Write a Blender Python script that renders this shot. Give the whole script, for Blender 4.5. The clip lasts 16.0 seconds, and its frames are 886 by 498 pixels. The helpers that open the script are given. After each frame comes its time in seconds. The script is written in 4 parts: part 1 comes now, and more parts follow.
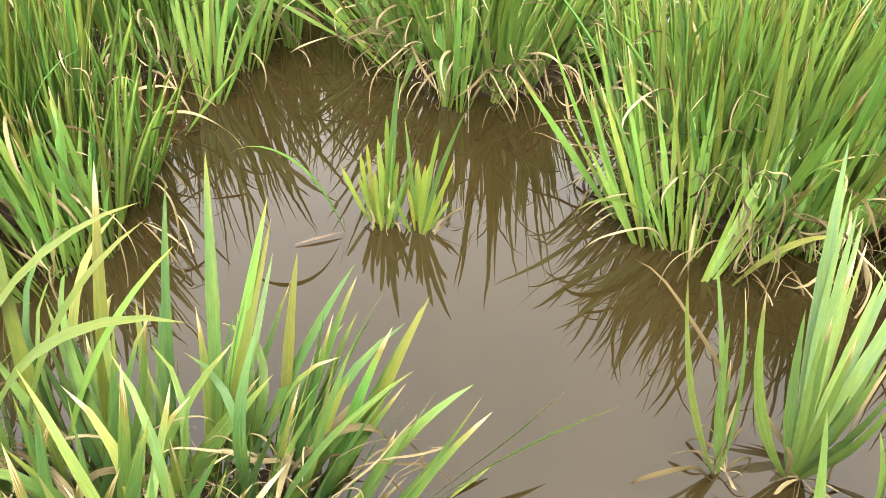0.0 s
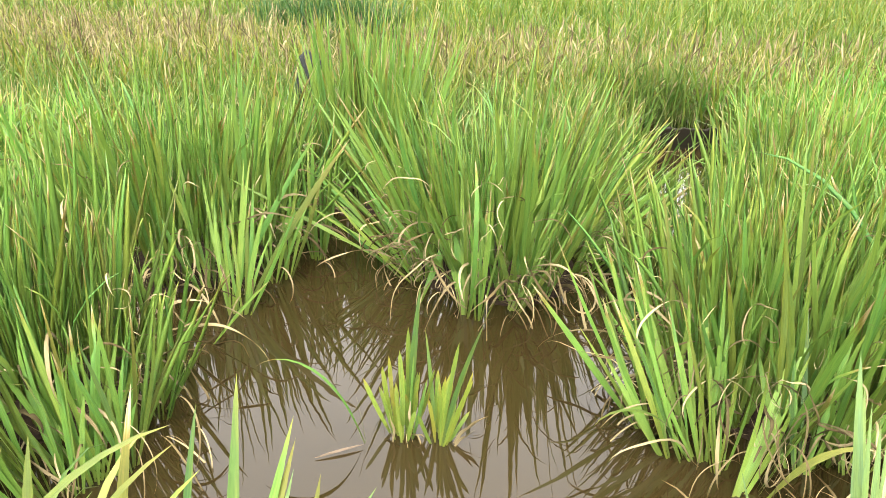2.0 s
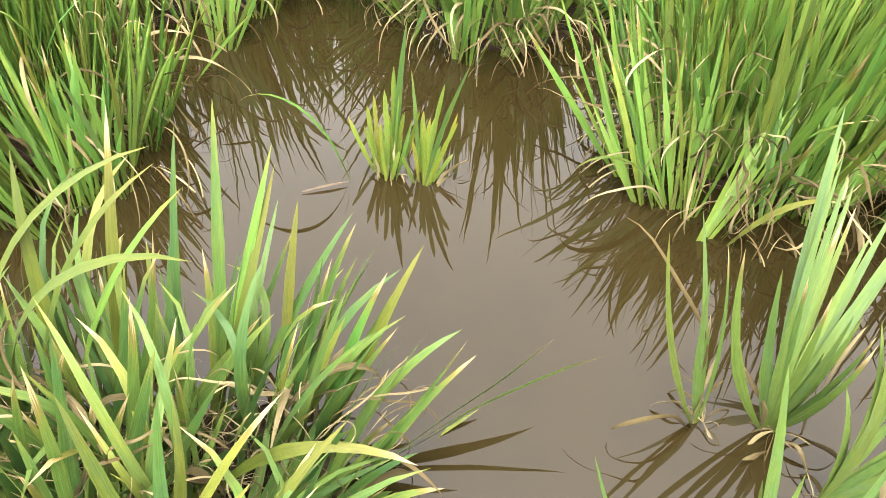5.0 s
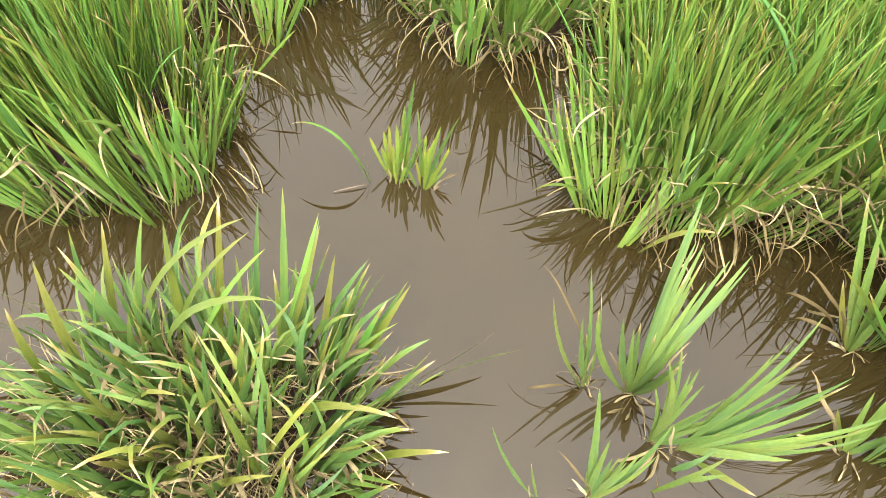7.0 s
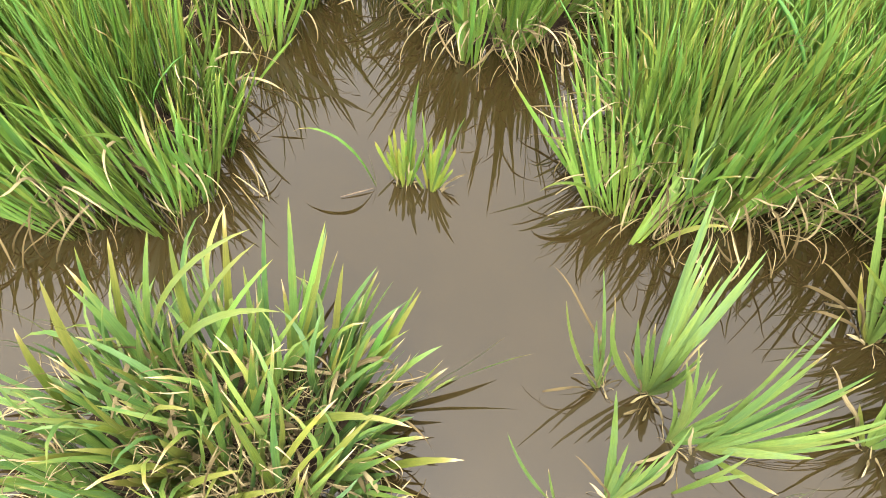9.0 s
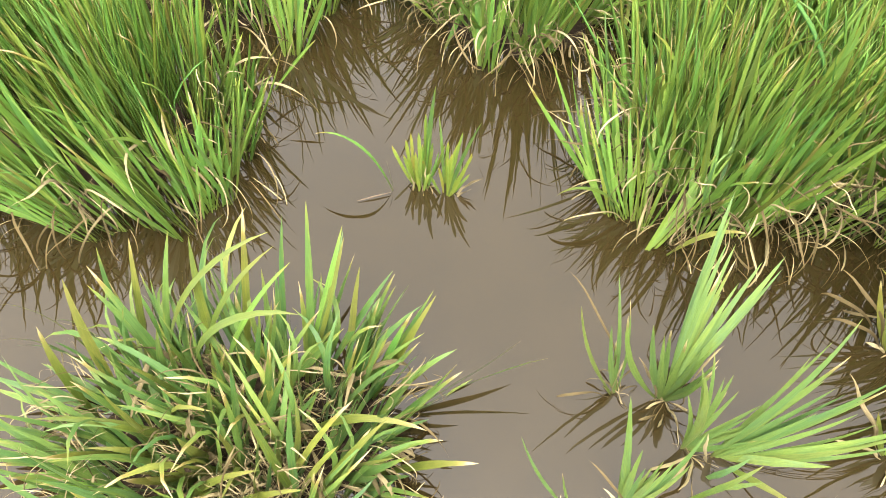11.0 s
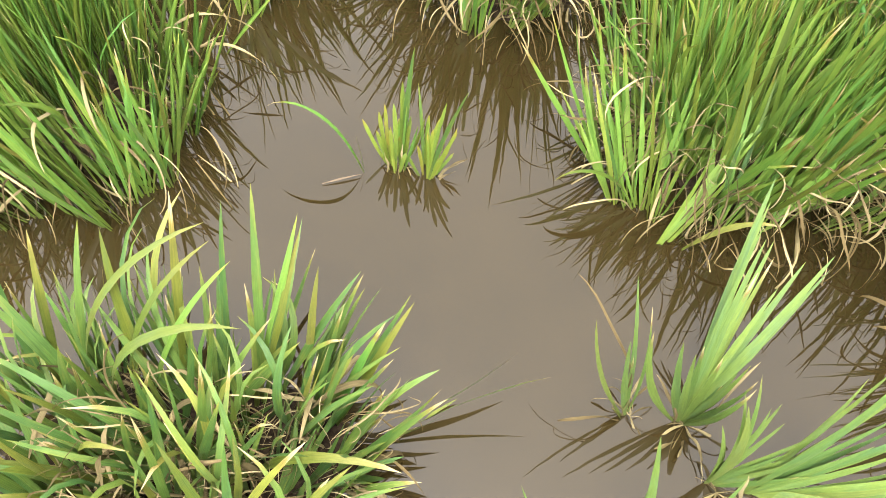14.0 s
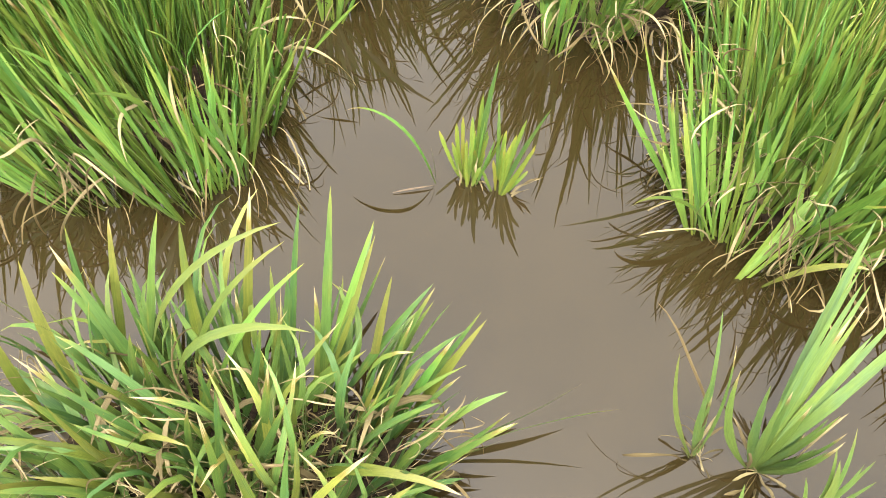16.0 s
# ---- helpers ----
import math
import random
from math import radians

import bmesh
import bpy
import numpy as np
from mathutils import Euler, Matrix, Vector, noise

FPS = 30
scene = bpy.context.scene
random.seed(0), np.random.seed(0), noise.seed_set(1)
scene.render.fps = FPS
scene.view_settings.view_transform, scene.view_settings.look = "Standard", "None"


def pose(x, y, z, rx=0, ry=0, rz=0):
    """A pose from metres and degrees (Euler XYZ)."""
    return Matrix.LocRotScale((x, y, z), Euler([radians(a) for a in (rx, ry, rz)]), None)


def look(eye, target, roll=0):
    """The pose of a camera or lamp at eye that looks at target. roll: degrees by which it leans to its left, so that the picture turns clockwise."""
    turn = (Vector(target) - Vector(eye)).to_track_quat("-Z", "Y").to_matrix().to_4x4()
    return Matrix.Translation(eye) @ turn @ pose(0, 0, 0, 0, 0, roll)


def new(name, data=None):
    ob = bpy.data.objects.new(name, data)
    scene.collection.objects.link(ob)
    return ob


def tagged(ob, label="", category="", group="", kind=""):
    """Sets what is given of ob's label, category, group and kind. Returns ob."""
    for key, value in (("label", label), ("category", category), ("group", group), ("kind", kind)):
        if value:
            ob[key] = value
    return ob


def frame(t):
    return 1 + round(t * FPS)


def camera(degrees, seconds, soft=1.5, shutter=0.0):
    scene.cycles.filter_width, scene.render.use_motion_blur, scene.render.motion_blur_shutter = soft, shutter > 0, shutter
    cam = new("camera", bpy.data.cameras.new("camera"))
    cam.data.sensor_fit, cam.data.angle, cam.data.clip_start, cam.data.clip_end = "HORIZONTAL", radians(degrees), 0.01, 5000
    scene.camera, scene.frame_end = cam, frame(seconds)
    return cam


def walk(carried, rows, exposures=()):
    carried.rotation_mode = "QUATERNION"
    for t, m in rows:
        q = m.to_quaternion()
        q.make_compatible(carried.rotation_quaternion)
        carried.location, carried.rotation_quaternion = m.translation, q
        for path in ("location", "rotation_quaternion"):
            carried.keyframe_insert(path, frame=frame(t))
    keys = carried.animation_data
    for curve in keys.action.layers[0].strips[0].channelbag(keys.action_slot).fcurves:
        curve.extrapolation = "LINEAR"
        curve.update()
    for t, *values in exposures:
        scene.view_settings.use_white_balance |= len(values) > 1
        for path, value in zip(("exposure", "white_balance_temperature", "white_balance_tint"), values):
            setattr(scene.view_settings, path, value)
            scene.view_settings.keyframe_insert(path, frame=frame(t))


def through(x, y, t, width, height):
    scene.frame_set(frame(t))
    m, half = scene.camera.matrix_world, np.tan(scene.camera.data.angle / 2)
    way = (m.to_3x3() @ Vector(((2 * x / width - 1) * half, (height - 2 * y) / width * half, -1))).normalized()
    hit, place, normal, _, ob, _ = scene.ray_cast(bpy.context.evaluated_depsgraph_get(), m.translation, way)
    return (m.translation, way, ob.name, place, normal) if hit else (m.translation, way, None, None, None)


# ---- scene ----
cam = camera(64.6, 16.0, 0.5)
EXPOSURE = 3.5
PATH = [
    (0, (-0.008, -0.008, 0.937), (0.013, 1.565, -0.297), 2.7),
    (0.5, (-0.007, -0.008, 0.958), (0.008, 1.642, -0.173), 2.9),
    (1, (-0.011, -0.021, 0.986), (-0.019, 1.758, 0.07), 1.9),
    (1.5, (-0.009, -0.029, 0.994), (-0.043, 1.807, 0.202), 1.2),
    (2, (-0.014, -0.026, 0.987), (-0.062, 1.824, 0.228), 1.1),
    (2.5, (-0.009, -0.032, 0.988), (-0.071, 1.813, 0.219), 1.1),
    (3, (-0.01, -0.037, 0.996), (-0.062, 1.791, 0.187), 1.2),
    (3.5, (-0.004, -0.034, 0.996), (-0.07, 1.754, 0.102), 0.5),
    (4, (-0.004, -0.009, 0.939), (-0.045, 1.697, -0.104), 0.9),
    (4.5, (0.005, -0.016, 0.932), (-0.029, 1.604, -0.241), 2.3),
    (4.7, (0.011, -0.023, 0.929), (0.001, 1.544, -0.313), 3.4),
    (7, (0.069, -0.183, 1.625), (0.041, 1.007, 0.018), 6.4),
    (7.5, (0.094, -0.174, 1.621), (0.044, 1.016, 0.014), 4.8),
    (8, (0.087, -0.165, 1.61), (0.03, 1.022, 0.002), 3.9),
    (10.5, (0.046, -0.148, 1.636), (-0.001, 1.02, 0.013), 3.8),
    (11, (0.067, -0.159, 1.627), (-0.032, 1.023, 0.017), 2.3),
    (11.5, (0.071, -0.16, 1.625), (-0.059, 1.003, 0.003), 2.0),
    (12, (0.066, -0.128, 1.563), (-0.073, 0.993, -0.087), 3.1),
    (12.5, (0.039, -0.067, 1.444), (-0.078, 1.025, -0.227), 4.8),
    (13, (0.022, -0.036, 1.412), (-0.058, 1.043, -0.27), 6.3),
    (13.5, (0.032, 0.013, 1.399), (-0.017, 1.118, -0.267), 5.9),
    (14, (0.044, 0.038, 1.399), (0.016, 1.187, -0.238), 5.4),
    (14.5, (0.037, 0.045, 1.402), (0.016, 1.233, -0.207), 5.1),
    (15, (0.037, 0.052, 1.398), (-0.018, 1.254, -0.2), 4.5),
    (15.5, (0.033, 0.046, 1.389), (-0.077, 1.232, -0.218), 4.1),
    (16, (-0.007, 0.047, 1.367), (-0.176, 1.214, -0.248), 4.1),
]
walk(cam, [(t, look(eye, target, roll)) for t, eye, target, roll in PATH], [(0, EXPOSURE, 7000, 12), (16, EXPOSURE, 7000, 12)])

# ---- light ----
SUN_UP, SUN_TURN = radians(72), radians(195)
world = bpy.data.worlds.new("overcast_sky")
scene.world = world
world.use_nodes = True
wn = world.node_tree.nodes
wl = world.node_tree.links
sky = wn.new("ShaderNodeTexSky")
sky.sky_type, sky.sun_disc = "NISHITA", False
sky.sun_elevation, sky.sun_rotation = SUN_UP, SUN_TURN
sky.air_density, sky.dust_density, sky.ozone_density = 1.0, 3.0, 1.0
haze = wn.new("ShaderNodeHueSaturation")
haze.inputs["Saturation"].default_value = 0.05
wl.new(sky.outputs[0], haze.inputs["Color"])
wl.new(haze.outputs[0], wn["Background"].inputs["Color"])
wn["Background"].inputs["Strength"].default_value = 0.15
sun = new("sun", bpy.data.lights.new("sun", "SUN"))
sun.data.energy, sun.data.angle, sun.data.color = 0.35, radians(20), (1.0, 0.96, 0.88)
sun.matrix_world = look((0, 0, 0), (-math.sin(SUN_TURN) * math.cos(SUN_UP), -math.cos(SUN_TURN) * math.cos(SUN_UP), -math.sin(SUN_UP)))


# ---- materials ----
class Net:
    """A small helper to write node trees in few lines."""

    def __init__(self, name):
        self.mat = bpy.data.materials.new(name)
        self.mat.use_nodes = True
        self.tree = self.mat.node_tree
        self.tree.nodes.clear()
        self.out = self.add("ShaderNodeOutputMaterial")

    def add(self, kind, **inputs):
        node = self.tree.nodes.new(kind)
        for key, value in inputs.items():
            self.put(node.inputs[key.replace("_", " ")], value)
        return node

    def put(self, socket, value):
        if hasattr(value, "is_linked"):
            self.tree.links.new(value, socket)
        else:
            socket.default_value = value

    def math(self, op, a, b=0.0, c=0.0, clamp=False):
        node = self.tree.nodes.new("ShaderNodeMath")
        node.operation, node.use_clamp = op, clamp
        for socket, value in zip(node.inputs, (a, b, c)):
            self.put(socket, value)
        return node.outputs[0]

    def mix(self, factor, a, b, blend="MIX"):
        node = self.tree.nodes.new("ShaderNodeMix")
        node.data_type, node.blend_type = "RGBA", blend
        self.put(node.inputs[0], factor)
        for socket, value in ((node.inputs[6], a), (node.inputs[7], b)):
            self.put(socket, (*value, 1) if isinstance(value, tuple) else value)
        return node.outputs[2]

    def step(self, value, low, high):
        node = self.tree.nodes.new("ShaderNodeMapRange")
        node.interpolation_type = "SMOOTHSTEP"
        for socket, v in zip(node.inputs, (value, low, high, 0.0, 1.0)):
            self.put(socket, v)
        return node.outputs[0]

    def noise(self, vector, scale, detail=3.0, rough=0.6):
        node = self.add("ShaderNodeTexNoise", Scale=scale, Detail=detail, Roughness=rough)
        if vector is not None:
            self.put(node.inputs["Vector"], vector)
        return node.outputs["Fac"]

    def join(self, x, y, z):
        node = self.tree.nodes.new("ShaderNodeCombineXYZ")
        for socket, value in zip(node.inputs, (x, y, z)):
            self.put(socket, value)
        return node.outputs[0]


def leaf_material(name, deep, fresh, yellow, foot, rim, island=False, through=0.26, tip_share=0.34, wear=1.0, dry=1.0):
    """Sword-shaped leaf: lengthwise veins, foot in its own colour, yellowing tip, brown specks. Colours vary leaf by
    leaf.
    """
    n = Net(name)
    uv = n.tree.nodes.new("ShaderNodeSeparateXYZ")
    n.put(uv.inputs[0], n.add("ShaderNodeUVMap").outputs[0])
    across, along = uv.outputs[0], uv.outputs[1]
    if island:
        chance = n.add("ShaderNodeNewGeometry").outputs["Random Per Island"]
    else:
        chance = n.add("ShaderNodeObjectInfo").outputs["Random"]
    second = n.math("FRACT", n.math("MULTIPLY", chance, 17.31))
    third = n.math("FRACT", n.math("MULTIPLY", chance, 71.7))
    seed = n.math("MULTIPLY", chance, 90.0)
    colour = n.mix(chance, deep, fresh)
    colour = n.mix(n.math("MULTIPLY", n.step(second, 0.82, 1.0), 0.6 * wear), colour, yellow)
    # slow change along the leaf
    slow = n.noise(n.join(across, n.math("MULTIPLY", along, 2.5), seed), 1.6, 2.0)
    colour = n.mix(n.math("MULTIPLY", n.step(slow, 0.48, 0.78), wear), colour, n.mix(0.40, colour, yellow))
    # bluish bloom on some leaves
    bloom = n.noise(n.join(n.math("MULTIPLY", across, 1.5), n.math("MULTIPLY", along, 5.0), n.math("ADD", seed, 7.0)), 1.2, 3.0)
    colour = n.mix(n.math("MULTIPLY", n.step(bloom, 0.40, 0.65), n.step(third, 0.75, 0.25)), colour, n.mix(1.0, colour, (0.90, 0.98, 1.45), "MULTIPLY"))
    # foot colour, pale on irises and darker on reeds, browned at the sheath
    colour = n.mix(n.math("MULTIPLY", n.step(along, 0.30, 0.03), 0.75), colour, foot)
    colour = n.mix(n.math("MULTIPLY", n.step(along, 0.09, 0.02), n.step(second, 0.3, 0.8)), colour, (0.075, 0.046, 0.018))
    # dry tip and dry margin
    edge = n.math("ADD", along, n.math("MULTIPLY", n.math("SUBTRACT", n.noise(n.join(n.math("MULTIPLY", across, 3.0), along, seed), 4.0), 0.5), 0.25))
    tip = n.math("MULTIPLY", n.step(edge, n.math("SUBTRACT", 1.02, n.math("MULTIPLY", third, tip_share)), 1.06), 0.9)
    colour = n.mix(tip, colour, yellow)
    line = n.math("SUBTRACT", 1.01, n.math("MULTIPLY", n.math("MAXIMUM", n.math("SUBTRACT", third, 0.25), 0.0), 0.20))
    colour = n.mix(n.math("MULTIPLY", n.step(edge, n.math("SUBTRACT", line, 0.035), line), n.math("MULTIPLY", n.step(third, 0.6, 0.85), dry)), colour, rim)
    colour = n.mix(n.math("MULTIPLY", n.step(edge, n.math("ADD", line, 0.01), n.math("ADD", line, 0.05)), n.math("MULTIPLY", n.step(third, 0.6, 0.85), dry)), colour, (0.30, 0.255, 0.135))
    margin = n.math("ABSOLUTE", n.math("SUBTRACT", across, 0.5))
    colour = n.mix(n.math("MULTIPLY", n.math("MULTIPLY", n.step(margin, 0.40, 0.5), n.step(second, 0.55, 0.95)), 0.6), colour, yellow)
    # veins and specks
    veins = n.noise(n.join(n.math("MULTIPLY", across, 34.0), n.math("MULTIPLY", along, 1.2), seed), 1.0, 2.0)
    colour = n.mix(1.0, colour, n.mix(n.step(veins, 0.3, 0.7), (0.76, 0.80, 0.76), (1.20, 1.16, 1.16)), "MULTIPLY")
    specks = n.noise(n.join(n.math("MULTIPLY", across, 2.0), n.math("MULTIPLY", along, 24.0), seed), 1.7, 4.0, 0.7)
    colour = n.mix(n.math("MULTIPLY", n.step(specks, 0.63, 0.73), n.math("MULTIPLY", n.step(second, 0.35, 0.75), wear)), colour, rim)
    # rusty patches that spread along the veins
    rust = n.noise(n.join(n.math("MULTIPLY", across, 5.0), n.math("MULTIPLY", along, 7.0), n.math("ADD", seed, 31.0)), 1.0, 5.0, 0.75)
    colour = n.mix(n.math("MULTIPLY", n.math("MULTIPLY", n.step(rust, 0.56, 0.70), n.step(second, 0.68, 0.92)), 0.5 * wear), colour, n.mix(0.45, rim, yellow))
    mottle = n.noise(n.join(n.math("MULTIPLY", across, 6.0), n.math("MULTIPLY", along, 16.0), n.math("ADD", seed, 53.0)), 1.0, 3.0)
    colour = n.mix(1.0, colour, n.mix(n.step(mottle, 0.3, 0.7), (0.84, 0.86, 0.86), (1.12, 1.10, 1.08)), "MULTIPLY")
    bump = n.add("ShaderNodeBump", Strength=0.35, Distance=0.0008, Height=veins)
    body = n.add("ShaderNodeBsdfPrincipled", Base_Color=colour, Roughness=0.42, Normal=bump.outputs[0])
    body.inputs["Specular IOR Level"].default_value = 0.19
    glow = n.add("ShaderNodeBsdfTranslucent", Color=n.mix(0.5, colour, n.mix(1.0, colour, (1.35, 1.25, 0.7), "MULTIPLY")))
    both = n.tree.nodes.new("ShaderNodeMixShader")
    both.inputs[0].default_value = through
    n.put(both.inputs[1], body.outputs[0])
    n.put(both.inputs[2], glow.outputs[0])
    n.put(n.out.inputs[0], both.outputs[0])
    return n.mat


def dry_material(name, pale, brown, island=False):
    """Withered leaf: straw to brown, streaked, dull."""
    n = Net(name)
    uv = n.tree.nodes.new("ShaderNodeSeparateXYZ")
    n.put(uv.inputs[0], n.add("ShaderNodeUVMap").outputs[0])
    source = n.add("ShaderNodeNewGeometry").outputs["Random Per Island"] if island else n.add("ShaderNodeObjectInfo").outputs["Random"]
    seed = n.math("MULTIPLY", source, 60.0)
    streak = n.noise(n.join(n.math("MULTIPLY", uv.outputs[0], 9.0), n.math("MULTIPLY", uv.outputs[1], 5.0), seed), 1.0, 3.0)
    tone = n.math("ADD", n.math("MULTIPLY", streak, 0.8), n.math("MULTIPLY", n.math("SUBTRACT", source, 0.5), 0.9), clamp=True)
    colour = n.mix(n.step(tone, 0.14, 0.75), brown, pale)
    bump = n.add("ShaderNodeBump", Strength=0.5, Distance=0.001, Height=streak)
    body = n.add("ShaderNodeBsdfPrincipled", Base_Color=colour, Roughness=0.85, Normal=bump.outputs[0])
    body.inputs["Specular IOR Level"].default_value = 0.05
    glow = n.add("ShaderNodeBsdfTranslucent", Color=colour)
    both = n.tree.nodes.new("ShaderNodeMixShader")
    both.inputs[0].default_value = 0.2
    n.put(both.inputs[1], body.outputs[0])
    n.put(both.inputs[2], glow.outputs[0])
    n.put(n.out.inputs[0], both.outputs[0])
    return n.mat


def water_material():
    """Turbid pond water: silt in suspension under a smooth, barely stirred surface."""
    n = Net("turbid_water")
    place = n.add("ShaderNodeTexCoord").outputs["Object"]
    cloud = n.noise(place, 1.3, 4.0)
    fine = n.noise(place, 9.0, 3.0)
    silt = n.mix(n.step(n.math("ADD", n.math("MULTIPLY", cloud, 0.75), n.math("MULTIPLY", fine, 0.25)), 0.3, 0.7), (0.0108, 0.0076, 0.0025), (0.0164, 0.0114, 0.0040))
    ripple = n.math("ADD", n.noise(place, 5.0, 1.0), n.math("MULTIPLY", n.noise(place, 22.0, 1.0), 0.12))
    bump = n.add("ShaderNodeBump", Strength=0.08, Distance=0.01, Height=ripple)
    body = n.add("ShaderNodeBsdfPrincipled", Base_Color=silt, Roughness=0.0, IOR=1.42, Normal=bump.outputs[0])
    n.put(n.out.inputs[0], body.outputs[0])
    return n.mat


def mud_material():
    n = Net("wet_mud")
    place = n.add("ShaderNodeTexCoord").outputs["Object"]
    coarse, fine = n.noise(place, 2.0, 5.0), n.noise(place, 30.0, 4.0)
    colour = n.mix(n.step(coarse, 0.35, 0.65), (0.016, 0.012, 0.007), (0.032, 0.027, 0.013))
    bump = n.add("ShaderNodeBump", Strength=0.6, Distance=0.02, Height=fine)
    body = n.add("ShaderNodeBsdfPrincipled", Base_Color=colour, Roughness=0.7, Normal=bump.outputs[0])
    n.put(n.out.inputs[0], body.outputs[0])
    return n.mat


IRIS = dict(deep=(0.0682, 0.1816, 0.0348), fresh=(0.1202, 0.2158, 0.0391), yellow=(0.2207, 0.2072, 0.0366), foot=(0.1001, 0.1245, 0.0186), rim=(0.1300, 0.1080, 0.0202))
BRIGHT = dict(deep=(0.0964, 0.2126, 0.0372), fresh=(0.1448, 0.2250, 0.0415), yellow=(0.2104, 0.2183, 0.0391), foot=(0.0952, 0.1238, 0.0190), rim=(0.1300, 0.1080, 0.0202))
FADING = dict(deep=(0.0502, 0.0844, 0.0127), fresh=(0.0775, 0.1004, 0.0160), yellow=(0.1187, 0.1141, 0.0255), foot=(0.0411, 0.0570, 0.0100), rim=(0.1700, 0.1350, 0.0400), tip_share=0.8)
GREEN, CROWD_GREEN = leaf_material("iris_leaf", through=0.44, wear=0.6, **IRIS), leaf_material("iris_leaf_crowd", island=True, through=0.44, wear=0.6, **IRIS)
LUSH, CROWD_LUSH = leaf_material("fresh_iris_leaf", through=0.44, wear=0.6, **BRIGHT), leaf_material("fresh_iris_leaf_crowd", island=True, through=0.44, wear=0.6, **BRIGHT)
YELLOWING, CROWD_YELLOW = leaf_material("yellowing_leaf", **FADING), leaf_material("yellowing_leaf_crowd", island=True, **FADING)
SEA = dict(deep=(0.0341, 0.0837, 0.0191), fresh=(0.0817, 0.1395, 0.0286), yellow=(0.1741, 0.1741, 0.0325), foot=(0.0697, 0.0890, 0.0193), rim=(0.130, 0.105, 0.028))
DULL, CROWD_DULL = leaf_material("sea_green_leaf", **SEA), leaf_material("sea_green_leaf_crowd", island=True, **SEA)
DEAD = dry_material("dead_brown_leaf", (0.170, 0.140, 0.074), (0.050, 0.040, 0.019))
SPROUT = leaf_material("young_iris_leaf", (0.0520, 0.1040, 0.0260), (0.0980, 0.1520, 0.0320), (0.1400, 0.1450, 0.0330), (0.0860, 0.1220, 0.0250), (0.130, 0.095, 0.036), wear=0.5, tip_share=0.25)
CROPPED = leaf_material("cropped_leaf", (0.0900, 0.1550, 0.0250), (0.1300, 0.1850, 0.0270), (0.2150, 0.1650, 0.0300), (0.1050, 0.1250, 0.0220), (0.140, 0.095, 0.030), wear=0.8, tip_share=0.25, dry=0.0)
DRY = dry_material("withered_leaf", (0.245, 0.205, 0.115), (0.075, 0.057, 0.027))
# reed blades: the fourth colour makes them darker towards the foot
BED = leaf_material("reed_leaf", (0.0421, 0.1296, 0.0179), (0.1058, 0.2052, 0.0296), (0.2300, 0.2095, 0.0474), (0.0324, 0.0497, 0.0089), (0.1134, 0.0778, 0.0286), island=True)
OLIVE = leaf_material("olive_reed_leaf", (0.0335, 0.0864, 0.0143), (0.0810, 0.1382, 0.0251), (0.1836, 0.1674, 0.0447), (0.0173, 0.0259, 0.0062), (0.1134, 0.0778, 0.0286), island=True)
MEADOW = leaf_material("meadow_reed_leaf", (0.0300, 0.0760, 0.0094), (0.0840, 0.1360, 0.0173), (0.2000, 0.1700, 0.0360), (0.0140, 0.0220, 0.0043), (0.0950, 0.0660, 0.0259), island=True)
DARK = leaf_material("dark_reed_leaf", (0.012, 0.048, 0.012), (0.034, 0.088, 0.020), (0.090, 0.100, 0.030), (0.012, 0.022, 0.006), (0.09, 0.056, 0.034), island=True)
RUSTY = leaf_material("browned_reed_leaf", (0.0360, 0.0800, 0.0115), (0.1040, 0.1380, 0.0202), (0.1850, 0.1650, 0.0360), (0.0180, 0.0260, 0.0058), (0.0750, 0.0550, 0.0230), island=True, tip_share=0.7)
STRAW = dry_material("straw", (0.240, 0.215, 0.095), (0.055, 0.046, 0.020), island=True)
SEEDY = dry_material("withered_seed_head", (0.230, 0.195, 0.110), (0.060, 0.048, 0.026), island=True)
WATER, MUD = water_material(), mud_material()


def shaded_peat_material():
    n = Net("peat_and_roots")
    place = n.add("ShaderNodeTexCoord").outputs["Object"]
    fibre = n.noise(place, 60.0, 5.0, 0.7)
    # peat colour taken down to near-black, with the shade under the leaves in it
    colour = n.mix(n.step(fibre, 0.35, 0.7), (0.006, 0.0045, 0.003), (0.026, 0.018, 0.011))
    bump = n.add("ShaderNodeBump", Strength=0.8, Distance=0.006, Height=fibre)
    body = n.add("ShaderNodeBsdfPrincipled", Base_Color=colour, Roughness=0.8, Normal=bump.outputs[0])
    body.inputs["Specular IOR Level"].default_value = 0.04
    n.put(n.out.inputs[0], body.outputs[0])
    return n.mat


SHADED_PEAT = shaded_peat_material()


